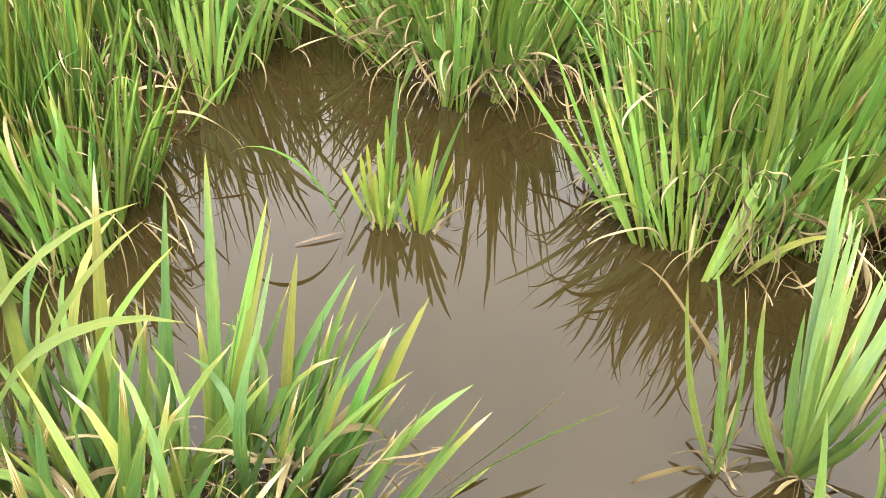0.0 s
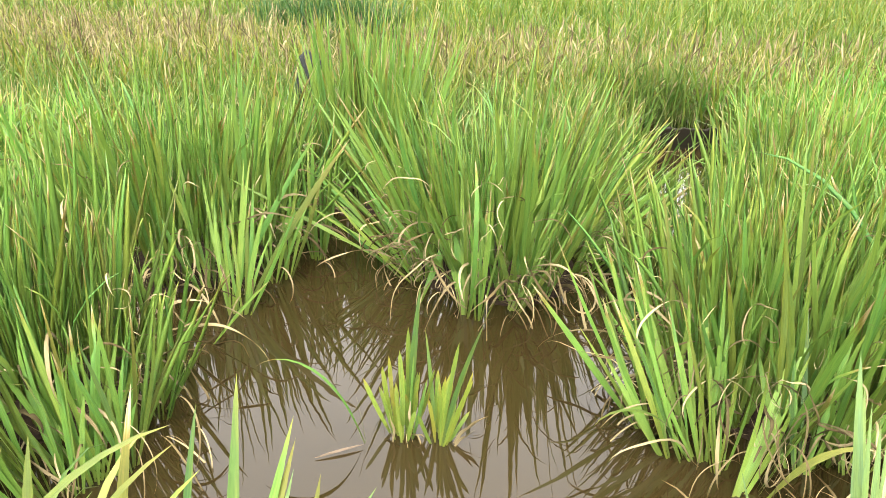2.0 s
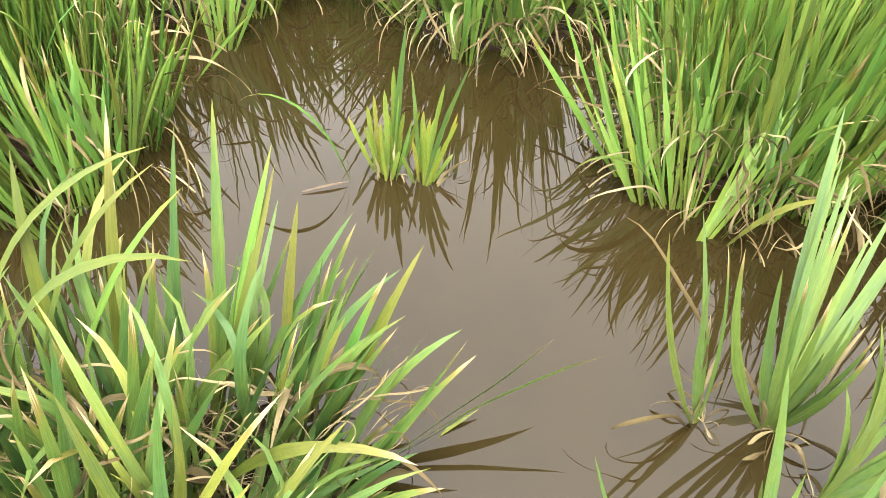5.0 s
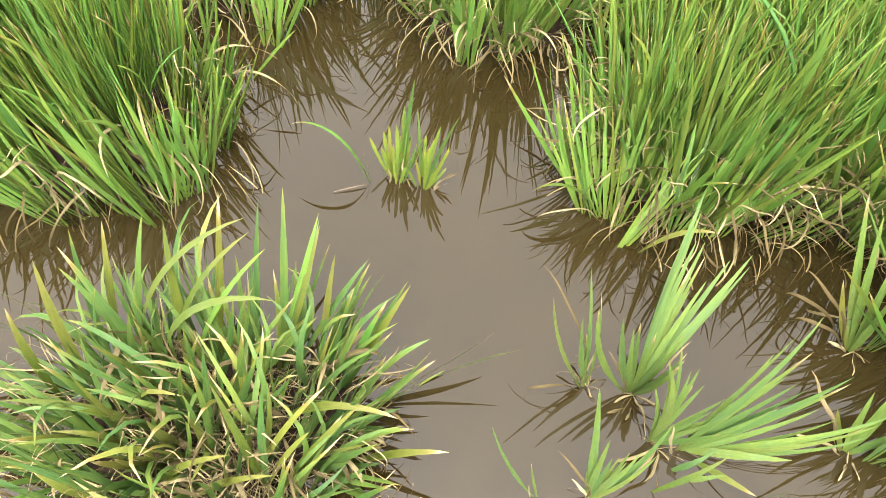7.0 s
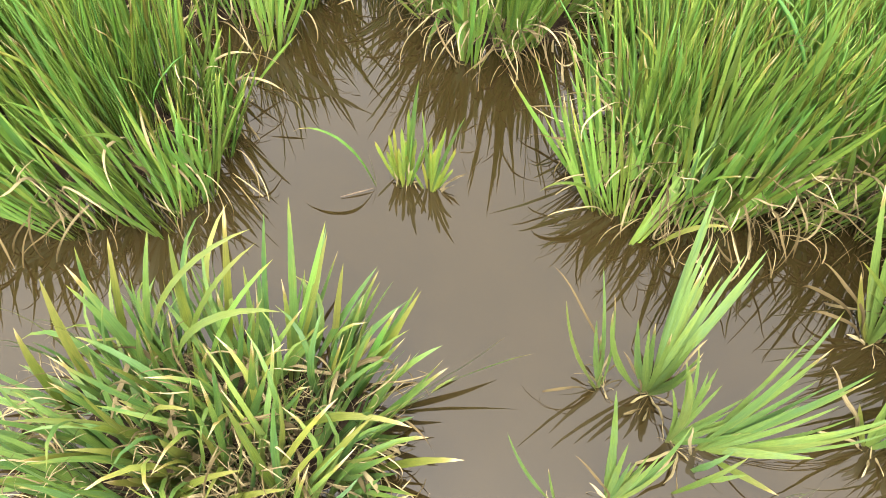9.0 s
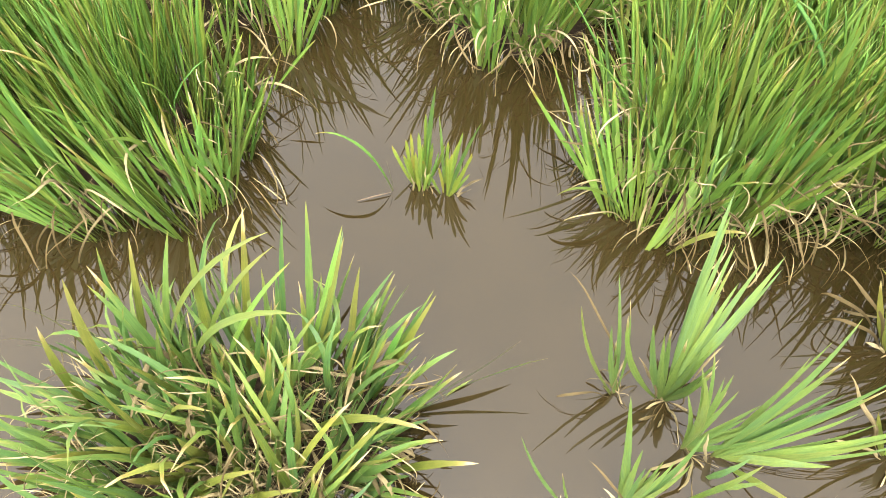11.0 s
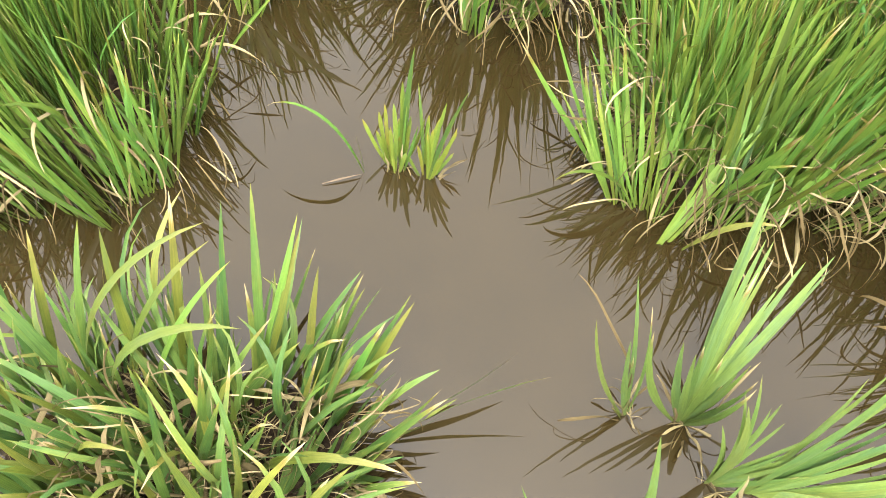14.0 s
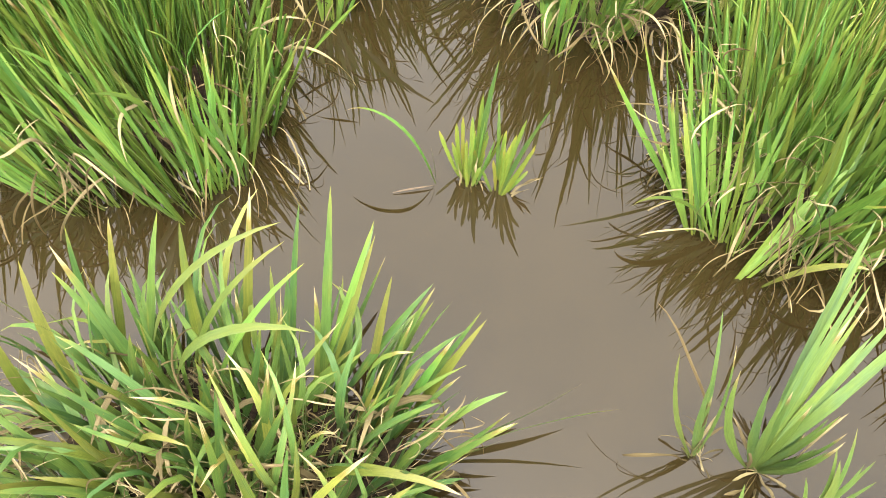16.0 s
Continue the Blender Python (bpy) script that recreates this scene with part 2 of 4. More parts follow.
# ---- leaf shapes ----
def leaf_shape(name, material, bow=0.0, droop=0.0, twist=0.0, wide=0.034, rings=7, thick=0.09, wave=0.0, blunt=0.0, power=2.2, free=False, foot_share=0.20):
    """A sword leaf one metre long from its foot at the origin to its tip at (0, 0, 1). Its flat face looks along y.
    free: keep the length along the curve and the first heading instead of the tip.
    bow: sideways curve in the leaf's own plane; droop: curve out of it; foot_share: width at the foot."""
    spine, heading = [Vector((0, 0, 0))], Vector((0, 0, 1))
    fine = rings * 4
    for i in range(fine):
        v = (i + 0.5) / fine
        a_x = bow * (v - 0.35) * 2
        a_y = droop * v ** power * 1.6 + wave * math.sin(v * 13)
        step = Vector((math.sin(a_x), math.sin(a_y) * math.cos(a_x), math.cos(a_y) * math.cos(a_x)))
        spine.append(spine[-1] + step / fine)
    turn = spine[-1].rotation_difference(Vector((0, 0, 1))) if not free else Matrix.Identity(3).to_quaternion()
    size = 1 / spine[-1].length if not free else 1
    spine = [turn @ p * size for p in spine]
    bm = bmesh.new()
    lay = bm.loops.layers.uv.new("UVMap")
    rows, at = [], {}
    for k in range(rings + 1):
        v = (k / rings) ** 0.9
        i = min(int(v * fine), fine - 1)
        f = v * fine - i
        p = spine[i].lerp(spine[i + 1], f)
        ahead = (spine[min(i + 1, fine)] - spine[max(i - 1, 0)]).normalized()
        side = Matrix.Rotation(twist * v, 3, ahead) @ (Vector((1, 0, 0)) - ahead * ahead.x).normalized()
        up = ahead.cross(side)
        w = wide * 0.5 * (foot_share + (1 - foot_share) * min(1.0, v / 0.42) ** 0.9) * min(1.0, max(0.0, (1.0 - v) / (0.40 - blunt))) ** 0.62
        w *= 1 + 0.05 * math.sin(v * 23 + bow * 40) + 0.04 * math.sin(v * 41 + droop * 30)
        if k == rings:
            ring = [bm.verts.new(p)]
            at[ring[0]] = (0.5, 1.0)
        else:
            t = max(w * thick, 0.0007)
            ring = [bm.verts.new(q) for q in (p - side * w, p + up * t, p + side * w, p - up * t)]
            for vert, u in zip(ring, (0.0, 0.5, 1.0, 0.5)):
                at[vert] = (u, v)
        rows.append(ring)
    for low, high in zip(rows, rows[1:]):
        for j in range(4):
            a, b = low[j], low[(j + 1) % 4]
            face = bm.faces.new((a, b, high[0]) if len(high) == 1 else (a, b, high[(j + 1) % 4], high[j]))
            face.smooth = True
            for loop in face.loops:
                loop[lay].uv = at[loop.vert]
    for low, high in zip(rows, rows[1:]):
        for j in (0, 2):
            edge = bm.edges.get((low[j], high[j] if len(high) > 1 else high[0]))
            if edge:
                edge.smooth = False
    mesh = bpy.data.meshes.new(name)
    bm.to_mesh(mesh)
    bm.free()
    mesh.materials.append(material)
    return mesh


rnd = random.Random(7)


def shapes(name, material, count, seed, wide=0.034, bend=0.13, drop=0.27):
    r = random.Random(seed)
    return [leaf_shape(name, material, r.uniform(-bend, bend), r.uniform(-0.25, 1.0) * drop, r.uniform(-0.9, 0.9), wide * r.uniform(0.8, 1.2), 8, wave=r.uniform(-0.05, 0.05), power=r.uniform(1.6, 3.6)) for _ in range(count)]


STRAIGHT = shapes("leaf", GREEN, 22, 1)
FRESH = shapes("leaf", LUSH, 12, 2)
SOFT = shapes("leaf", DULL, 16, 4)
SLIM = shapes("leaf", SPROUT, 10, 5)
PALE = shapes("leaf", YELLOWING, 6, 3)
ARCHED = [leaf_shape("leaf", m, rnd.uniform(-0.25, 0.25), s * rnd.uniform(0.6, 1.2), rnd.uniform(-0.8, 0.8), 0.034, 8) for m in (GREEN, LUSH, YELLOWING, DULL) for s in (0.8, 1.2)]
WITHERED = []
for i in range(24):
    WITHERED.append(leaf_shape("dry_leaf", DRY if i % 5 < 4 else DEAD, rnd.uniform(-0.7, 0.7), rnd.uniform(0.6, 3.4), rnd.uniform(-5.0, 5.0), rnd.uniform(0.011, 0.024), 15, 0.22, wave=rnd.uniform(-0.35, 0.45), blunt=0.12, power=rnd.uniform(0.8, 2.6), free=True))
HOOKS = []
for i in range(18):
    HOOKS.append(leaf_shape("dry_leaf", DRY, rnd.uniform(-0.35, 0.35), rnd.uniform(1.3, 2.5), rnd.uniform(-1.8, 1.8), rnd.uniform(0.010, 0.019), 18, 0.2, wave=rnd.uniform(-0.10, 0.10), blunt=0.15, power=rnd.uniform(0.8, 1.5), free=True))
CRUMPLED = []
for i in range(10):
    CRUMPLED.append(leaf_shape("dry_leaf", DEAD, rnd.uniform(-0.5, 0.5), rnd.uniform(0.8, 2.8), rnd.uniform(-3.5, 3.5), rnd.uniform(0.045, 0.075), 15, 0.3, wave=rnd.uniform(-0.5, 0.6), blunt=0.1, power=rnd.uniform(1.2, 2.6), free=True))


QUEUE = {}


def leaf(parent, shape, foot, tip, face, wide=0.02, even=False):
    """Puts one leaf from foot to tip, under its plant. face: the way along the leaf's width; wide: metres."""
    way = Vector(tip) - Vector(foot)
    z = way.normalized()
    x = Vector(face) - z * z.dot(Vector(face))
    x = x.normalized() if x.length > 1e-3 else z.orthogonal().normalized()
    y = z.cross(x)
    size, girth = way.length, wide / 0.034
    depth = size if shape.name.startswith("dry") else 0.5 * (girth + size)
    turn = Matrix((x, y, z)).transposed().to_quaternion()
    scale = (size, size, size) if even else (girth, depth, size)
    m = Matrix.LocRotScale(Vector(foot) - parent.location, turn, scale)
    if parent in QUEUE:
        QUEUE[parent].append((foot[1], shape, m))
    else:
        hang(parent, shape, m)


def hang(parent, shape, m):
    ob = new(shape.name.split(".")[0], shape)
    ob.parent = parent
    ob.matrix_basis = m


def settle(thing, most=290):
    """Gives a clump its leaves: those nearest the open water one by one, the crowd behind them as one mesh."""
    rows = sorted(QUEUE.pop(thing), key=lambda row: row[0])
    green = [row for row in rows if not row[1].name.startswith("dry")]
    for _, shape, m in [row for row in rows if row[1].name.startswith("dry")] + green[:most]:
        hang(thing, shape, m)
    if len(green) <= most:
        return
    crowd = [(GREEN, CROWD_GREEN), (DULL, CROWD_DULL), (LUSH, CROWD_LUSH), (YELLOWING, CROWD_YELLOW)]
    co, loops, counts, uvs, slots, base = [], [], [], [], [], 0
    for _, shape, m in green[most:]:
        n = len(shape.vertices)
        flat = np.empty(n * 3, np.float32)
        shape.vertices.foreach_get("co", flat)
        m4 = np.array(m)
        co.append(flat.reshape(-1, 3) @ m4[:3, :3].T + m4[:3, 3])
        index = np.empty(len(shape.loops), np.int32)
        shape.loops.foreach_get("vertex_index", index)
        loops.append(index + base)
        total = np.empty(len(shape.polygons), np.int32)
        shape.polygons.foreach_get("loop_total", total)
        counts.append(total)
        uv = np.empty(len(shape.loops) * 2, np.float32)
        shape.uv_layers[0].data.foreach_get("uv", uv)
        uvs.append(uv)
        slot = [k for k, (one, _) in enumerate(crowd) if one == shape.materials[0]][0]
        slots.append(np.full(len(total), slot, np.int32))
        base += n
    co, loops, counts = np.concatenate(co), np.concatenate(loops), np.concatenate(counts)
    mesh = bpy.data.meshes.new("leaf_crowd")
    mesh.vertices.add(len(co)), mesh.loops.add(len(loops)), mesh.polygons.add(len(counts))
    mesh.vertices.foreach_set("co", co.astype(np.float32).ravel())
    mesh.loops.foreach_set("vertex_index", loops)
    mesh.polygons.foreach_set("loop_start", np.r_[0, np.cumsum(counts)[:-1]].astype(np.int32))
    mesh.polygons.foreach_set("material_index", np.concatenate(slots))
    mesh.polygons.foreach_set("use_smooth", np.ones(len(counts), bool))
    mesh.uv_layers.new(name="UVMap").data.foreach_set("uv", np.concatenate(uvs))
    mesh.update(calc_edges=True)
    for _, material in crowd:
        mesh.materials.append(material)
    ob = tagged(new("leaf_crowd", mesh), kind="stuff")
    ob.parent = thing


def plant(name, place, label, group=""):
    ob = new(name, None)
    ob.location = place
    ob.empty_display_size = 0.05
    return tagged(ob, label, "plant", group)


def fan(parent, r, foot, way, side, count, length, spread, kinds, wide=0.02):
    """One fan of leaves that overlap at the foot and part upwards, all in one plane."""
    foot, way = Vector(foot), Vector(way).normalized()
    side = (Vector(side) - way * way.dot(Vector(side))).normalized()
    for j in range(count):
        q = (j + 0.5) / count * 2 - 1
        a = spread * q + r.uniform(-0.05, 0.05)
        d = way * math.cos(a) + side * math.sin(a) + way.cross(side) * r.uniform(-0.09, 0.09)
        tall = length * (1 - 0.30 * abs(q) ** 1.6) * r.uniform(0.60, 1.10)
        start = foot + side * (q * 0.007) + way.cross(side) * r.uniform(-0.008, 0.008) + Vector((0, 0, -0.03))
        tip = start + d * tall
        tip.z -= 0.18 * tall * (d.x ** 2 + d.y ** 2)
        face = side * math.cos(a) - way * math.sin(a)
        if d.cross(face).z > 0:
            face = -face
        leaf(parent, r.choice(kinds), start, tip, face, wide * r.uniform(0.75, 1.2))


def withered(parent, r, foot, out, length, up=(0.1, 1.3), kinds=WITHERED):
    """A withered leaf that arches out from the foot of a plant and hangs."""
    e = r.uniform(*up)
    z = Vector((out.x * math.cos(e), out.y * math.cos(e), math.sin(e)))
    down = Vector((out.x * math.sin(e), out.y * math.sin(e), -math.cos(e)))
    face = down.cross(z) + Vector((r.uniform(-0.3, 0.3), r.uniform(-0.3, 0.3), r.uniform(-0.3, 0.3)))
    leaf(parent, r.choice(kinds), foot, foot + z * length, face, even=True)


def thatch(parent, r, cx, cy, rx, ry, count, size):
    """Withered leaves fallen between the fans, lying low and crossed."""
    for i in range(count):
        ang, rad, turn = r.uniform(0, 6.28), math.sqrt(r.random()), r.uniform(0, 6.28)
        foot = Vector((cx + rx * rad * math.cos(ang), cy + ry * rad * math.sin(ang), r.uniform(0.04, 0.20)))
        withered(parent, r, foot, Vector((math.cos(turn), math.sin(turn), 0)), size * r.uniform(0.4, 1.2), (-0.3, 0.5))


def curls(thing, seed, cx, cy, rx, ry, count, size, front=(1.0, 2.0)):
    """Long withered leaves that arch out of the foot of a clump and hang in hooks over the water."""
    q = random.Random(seed)
    for i in range(count):
        ang, rad = q.uniform(*front) * math.pi, q.uniform(0.90, 1.10)
        foot = Vector((cx + rx * rad * math.cos(ang), cy + ry * rad * math.sin(ang), q.uniform(0.0, 0.16) * q.uniform(0.2, 1.0)))
        turn = ang + q.uniform(-0.8, 0.8)
        withered(thing, q, foot, Vector((math.cos(turn), math.sin(turn), 0)), size * q.uniform(0.5, 1.25), (0.25, 1.35), HOOKS)


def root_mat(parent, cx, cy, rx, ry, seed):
    """The dark mat of rhizomes and peat on which a clump stands, just above the water. Its near-black also stands in
    for shade between the feet.
    """
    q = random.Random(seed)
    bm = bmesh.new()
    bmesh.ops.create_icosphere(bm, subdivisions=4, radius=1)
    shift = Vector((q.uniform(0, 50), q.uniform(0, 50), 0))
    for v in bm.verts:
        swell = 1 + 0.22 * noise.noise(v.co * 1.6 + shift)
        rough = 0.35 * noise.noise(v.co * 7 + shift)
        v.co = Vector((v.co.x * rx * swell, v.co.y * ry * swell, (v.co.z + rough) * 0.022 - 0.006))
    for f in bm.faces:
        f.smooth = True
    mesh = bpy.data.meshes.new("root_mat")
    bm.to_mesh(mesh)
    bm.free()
    mesh.materials.append(SHADED_PEAT)
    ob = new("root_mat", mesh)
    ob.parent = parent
    ob["label"] = "peaty mat of rhizomes, coloured near-black for the shade at the feet"


def clump(name, label, cx, cy, rx, ry, fans, length, lean, per, dry, seed, kinds, group="iris clumps in the pond", wide=0.0140, dry_size=0.32, lean_to=(0, 0), front=0.5):
    """A clump of many fans, upright in the middle and splayed towards its rim."""
    r = random.Random(seed)
    thing = plant(name, (cx, cy, 0), label, group)
    QUEUE[thing] = []
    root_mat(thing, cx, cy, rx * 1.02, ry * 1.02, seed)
    for i in range(fans):
        ang = i * 2.39996 + r.uniform(-0.3, 0.3)
        rad = math.sqrt((i + 0.5) / fans)
        foot = Vector((cx + rx * rad * math.cos(ang), cy + ry * rad * math.sin(ang), r.uniform(-0.01, 0.01)))
        out = Vector((math.cos(ang), math.sin(ang), 0))
        tilt = lean * rad ** 1.3 * (front if out.y < -0.3 else 1.0) + r.uniform(-0.16, 0.16)
        way = out * math.sin(tilt) + Vector((lean_to[0], lean_to[1], math.cos(tilt)))
        turn = r.uniform(0, math.pi)
        fan(thing, r, foot, way, (math.cos(turn), math.sin(turn), 0), r.randint(*per), length * r.uniform(0.85, 1.1), r.uniform(0.18, 0.36), kinds, wide)
    for i in range(dry):
        ang, rad = r.uniform(0.85, 2.15) * math.pi, r.uniform(0.84, 1.20)
        foot = Vector((cx + rx * rad * math.cos(ang), cy + ry * rad * math.sin(ang), r.uniform(0.0, 0.20)))
        turn = ang + r.uniform(-0.9, 0.9)
        withered(thing, r, foot, Vector((math.cos(turn), math.sin(turn), 0)), dry_size * r.uniform(0.45, 1.2))
    for i in range(dry // 6):
        ang = r.uniform(1.0, 2.0) * math.pi
        foot = Vector((cx + rx * 1.02 * math.cos(ang), cy + ry * 1.02 * math.sin(ang), r.uniform(0.0, 0.12)))
        turn = ang + r.uniform(-1.0, 1.0)
        withered(thing, r, foot, Vector((math.cos(turn), math.sin(turn), 0)), r.uniform(0.09, 0.20), (0.1, 1.2), CRUMPLED)
    for i in range(dry // 2):
        ang, high = r.uniform(0.9, 2.1) * math.pi, r.uniform(0.12, 0.60)
        rad = r.uniform(0.92, 1.12) + 0.9 * lean * high
        foot = Vector((cx + rx * rad * math.cos(ang), cy + ry * rad * math.sin(ang), high * length))
        turn = ang + r.uniform(-1.2, 1.2)
        withered(thing, r, foot, Vector((math.cos(turn), math.sin(turn), 0)), dry_size * r.uniform(0.2, 0.6), (0.2, 1.4))
    return thing


# ---- ground and water ----
def sheet(name, half, cells, height, material, kind="structure", label="", category=""):
    xs = [math.copysign(abs(q) ** 2.6, q) * half for q in np.linspace(-1, 1, cells + 1)]
    verts = [(x, y, height(x, y)) for y in xs for x in xs]
    w = cells + 1
    faces = [(j * w + i, j * w + i + 1, (j + 1) * w + i + 1, (j + 1) * w + i) for j in range(cells) for i in range(cells)]
    mesh = bpy.data.meshes.new(name)
    mesh.from_pydata(verts, [], faces)
    mesh.materials.append(material)
    for p in mesh.polygons:
        p.use_smooth = True
    return tagged(new(name, mesh), label, category, kind=kind)


def ground_height(x, y):
    away = max(abs(x) - 14, y - 14, -0.9 - y, 0)
    return min(0.06, -0.16 + 0.22 * away) + 0.02 * noise.noise((x * 0.8, y * 0.8, 0))


sheet("ground", 400, 120, ground_height, MUD, label="wet brown mud of the pond bed and its banks", category="ground")
pond = bpy.data.meshes.new("water")
pond.from_pydata([(-15, -1.5, 0), (15, -1.5, 0), (15, 15, 0), (-15, 15, 0)], [], [(0, 1, 2, 3)])
pond.materials.append(WATER)
tagged(new("water", pond), "still turbid brown pond water mirroring leaves and sky", "water", kind="structure")

# ---- clumps ----
MIXED = STRAIGHT[:5] + SOFT[:2] + FRESH * 3 + PALE[:5] + ARCHED[:4]
TALL = STRAIGHT[:4] + FRESH * 3 + PALE[:2] + ARCHED[:2]
LOW = SOFT * 3 + STRAIGHT[:2] + PALE[:2] + ARCHED[6:] * 8 + ARCHED[4:6]


def rim_fans(thing, seed, kinds, rows, wide=0.0128):
    """Fans at the edge of a clump, each by its foot, lean, the turn of its plane, count, length and spread."""
    q = random.Random(seed)
    for x, y, lx, ly, turn, count, length, spread in rows:
        for k in (-1, 1):
            bend, few = turn + k * q.uniform(0.1, 0.5), (count + 4) // 2
            foot = (x + k * 0.016 * math.cos(turn) + q.uniform(-0.01, 0.01), y + q.uniform(-0.02, 0.03), 0)
            fan(thing, q, foot, (lx + k * q.uniform(0.0, 0.14), ly + q.uniform(-0.1, 0.1), 1), (math.cos(bend), math.sin(bend), 0), few, length * q.uniform(0.85, 1.05), spread * q.uniform(1.0, 1.5), kinds, wide * q.uniform(0.85, 1.1))


def single(thing, rows, face=None, normal=None):
    """Single leaves, each from foot to tip with its own curve: foot x, y, tip x, y, z, droop, bow, width, tint.
    face: the way along their width; normal: of the plane in which they fan out."""
    for fx, fy, tx, ty, tz, droop, bow, wide, tint in rows:
        foot, tip = Vector((fx, fy, -0.02)), Vector((tx, ty, tz))
        way = (tip - foot).normalized()
        out = Vector((way.x, way.y, 0))
        down = Vector((0, 0, -1)) + way * way.z
        side = way.cross(Vector(normal)) if normal else Vector(face) if face else (down.cross(way) if out.length > 0.05 else Vector((1, 0, 0)))
        material = {"g": DULL, "f": GREEN, "l": LUSH, "n": SPROUT, "y": YELLOWING, "d": DRY, "c": CROPPED}[tint]
        name = "dry_leaf" if tint == "d" else "leaf"
        length = (tip - foot).length
        if tint == "d":
            shape = leaf_shape(name, material, bow + 0.15, droop, 3.0, 0.5 * wide / length, 14, 0.25, wave=0.22, blunt=0.1)
        else:
            shape = leaf_shape(name, material, bow, droop, 0.25, wide / length, 12, 0.10, blunt={"c": 0.26, "n": -0.22}.get(tint, 0.0))
        leaf(thing, shape, foot, tip, side, even=True)


def between(thing, rows, seed, count, normal):
    """More leaves between neighbouring ones of a fan, each a little off."""
    q = random.Random(seed)
    more = []
    for i in range(count):
        k = q.randrange(len(rows) - 1)
        one, two, f = rows[k], rows[k + 1], q.uniform(0.2, 0.8)
        row = [p + (o - p) * f for p, o in zip(one[:8], two[:8])]
        for j in (2, 3):
            row[j] += q.uniform(-0.015, 0.015)
        row[4] *= q.uniform(0.6, 0.95)
        row[7] *= q.uniform(0.7, 0.95)
        more.append((*row, q.choice("nnn")))
    single(thing, more, None, normal)


LOW_LABEL = "low broad iris clump with arching yellow-tipped leaves and withered straw"
low_left = clump("iris_clump", LOW_LABEL, -0.57, 0.42, 0.21, 0.19, 26, 0.42, 0.80, (5, 8), 110, 11, LOW, dry_size=0.20, front=1.0, lean_to=(-0.25, 0.12), wide=0.0165)
low_right = clump("iris_clump", LOW_LABEL, -0.29, 0.45, 0.18, 0.17, 23, 0.42, 0.78, (5, 8), 110, 21, LOW, dry_size=0.20, front=1.0, lean_to=(0.10, 0.15), wide=0.0152)
low_front = clump("iris_clump", LOW_LABEL, -0.40, 0.20, 0.32, 0.16, 27, 0.45, 1.00, (5, 8), 110, 22, LOW, dry_size=0.19, front=1.0, lean_to=(0, -0.10), wide=0.0152)
heap = random.Random(77)
thatch(low_left, heap, -0.50, 0.40, 0.20, 0.16, 90, 0.15)
thatch(low_right, heap, -0.28, 0.42, 0.15, 0.14, 110, 0.16)
thatch(low_front, heap, -0.36, 0.24, 0.22, 0.10, 130, 0.16)
for thing, cx, cy, count in ((low_left, -0.52, 0.44, 22), (low_right, -0.30, 0.46, 30), (low_front, -0.36, 0.26, 24)):
    for i in range(count):
        turn, foot = heap.uniform(0, 6.28), Vector((cx + heap.uniform(-0.14, 0.14), cy + heap.uniform(-0.11, 0.11), heap.uniform(0.03, 0.16)))
        withered(thing, heap, foot, Vector((math.cos(turn), math.sin(turn), 0)), heap.uniform(0.10, 0.22), (0.3, 1.5), CRUMPLED)
single(low_left, [
    (-0.728, 0.452, -0.806, 0.579, 0.370, 0.20, 0.10, 0.0222, "y"),
    (-0.797, 0.421, -0.855, 0.495, 0.300, 0.25, 0.10, 0.0204, "y"),
    (-0.712, 0.514, -0.749, 0.649, 0.400, 0.10, 0.05, 0.0156, "g"),
    (-0.563, 0.489, -0.766, 0.614, 0.380, 0.35, 0.05, 0.0207, "g"),
    (-0.558, 0.475, -0.773, 0.593, 0.330, 0.30, -0.05, 0.0219, "g"),
    (-0.723, 0.543, -0.714, 0.708, 0.360, 0.10, -0.05, 0.0191, "y"),
    (-0.669, 0.551, -0.636, 0.743, 0.360, 0.10, 0.05, 0.0168, "g"),
    (-0.522, 0.555, -0.549, 0.683, 0.430, 0.15, 0.06, 0.0202, "y"),
    (-0.527, 0.386, -0.777, 0.303, 0.280, 0.55, 0.03, 0.0224, "y"),
    (-0.509, 0.452, -0.633, 0.420, 0.340, 0.25, 0.05, 0.0177, "y"),
])
single(low_left, [
    (-0.518, 0.480, -0.558, 0.481, 0.360, 0.15, 0.05, 0.0198, "y"),
    (-0.475, 0.562, -0.446, 0.754, 0.460, 0.08, -0.05, 0.0189, "y"),
    (-0.681, 0.581, -0.384, 0.725, 0.420, 0.85, -0.10, 0.0204, "y"),
    (-0.588, 0.562, -0.366, 0.688, 0.420, 0.60, -0.12, 0.0190, "y"),
    (-0.542, 0.552, -0.327, 0.665, 0.400, 0.45, -0.15, 0.0198, "f"),
    (-0.550, 0.491, -0.281, 0.551, 0.380, 1.25, 0.05, 0.0235, "y"),
    (-0.721, 0.468, -0.647, 0.527, 0.380, 0.10, 0.10, 0.0173, "g"),
    (-0.574, 0.333, -0.745, 0.240, 0.220, 0.60, 0.05, 0.0193, "g"),
    (-0.632, 0.380, -0.732, 0.383, 0.300, 0.30, 0.05, 0.0172, "g"),
    (-0.637, 0.325, -0.802, 0.364, 0.280, 0.40, 0.05, 0.0184, "g"),
])
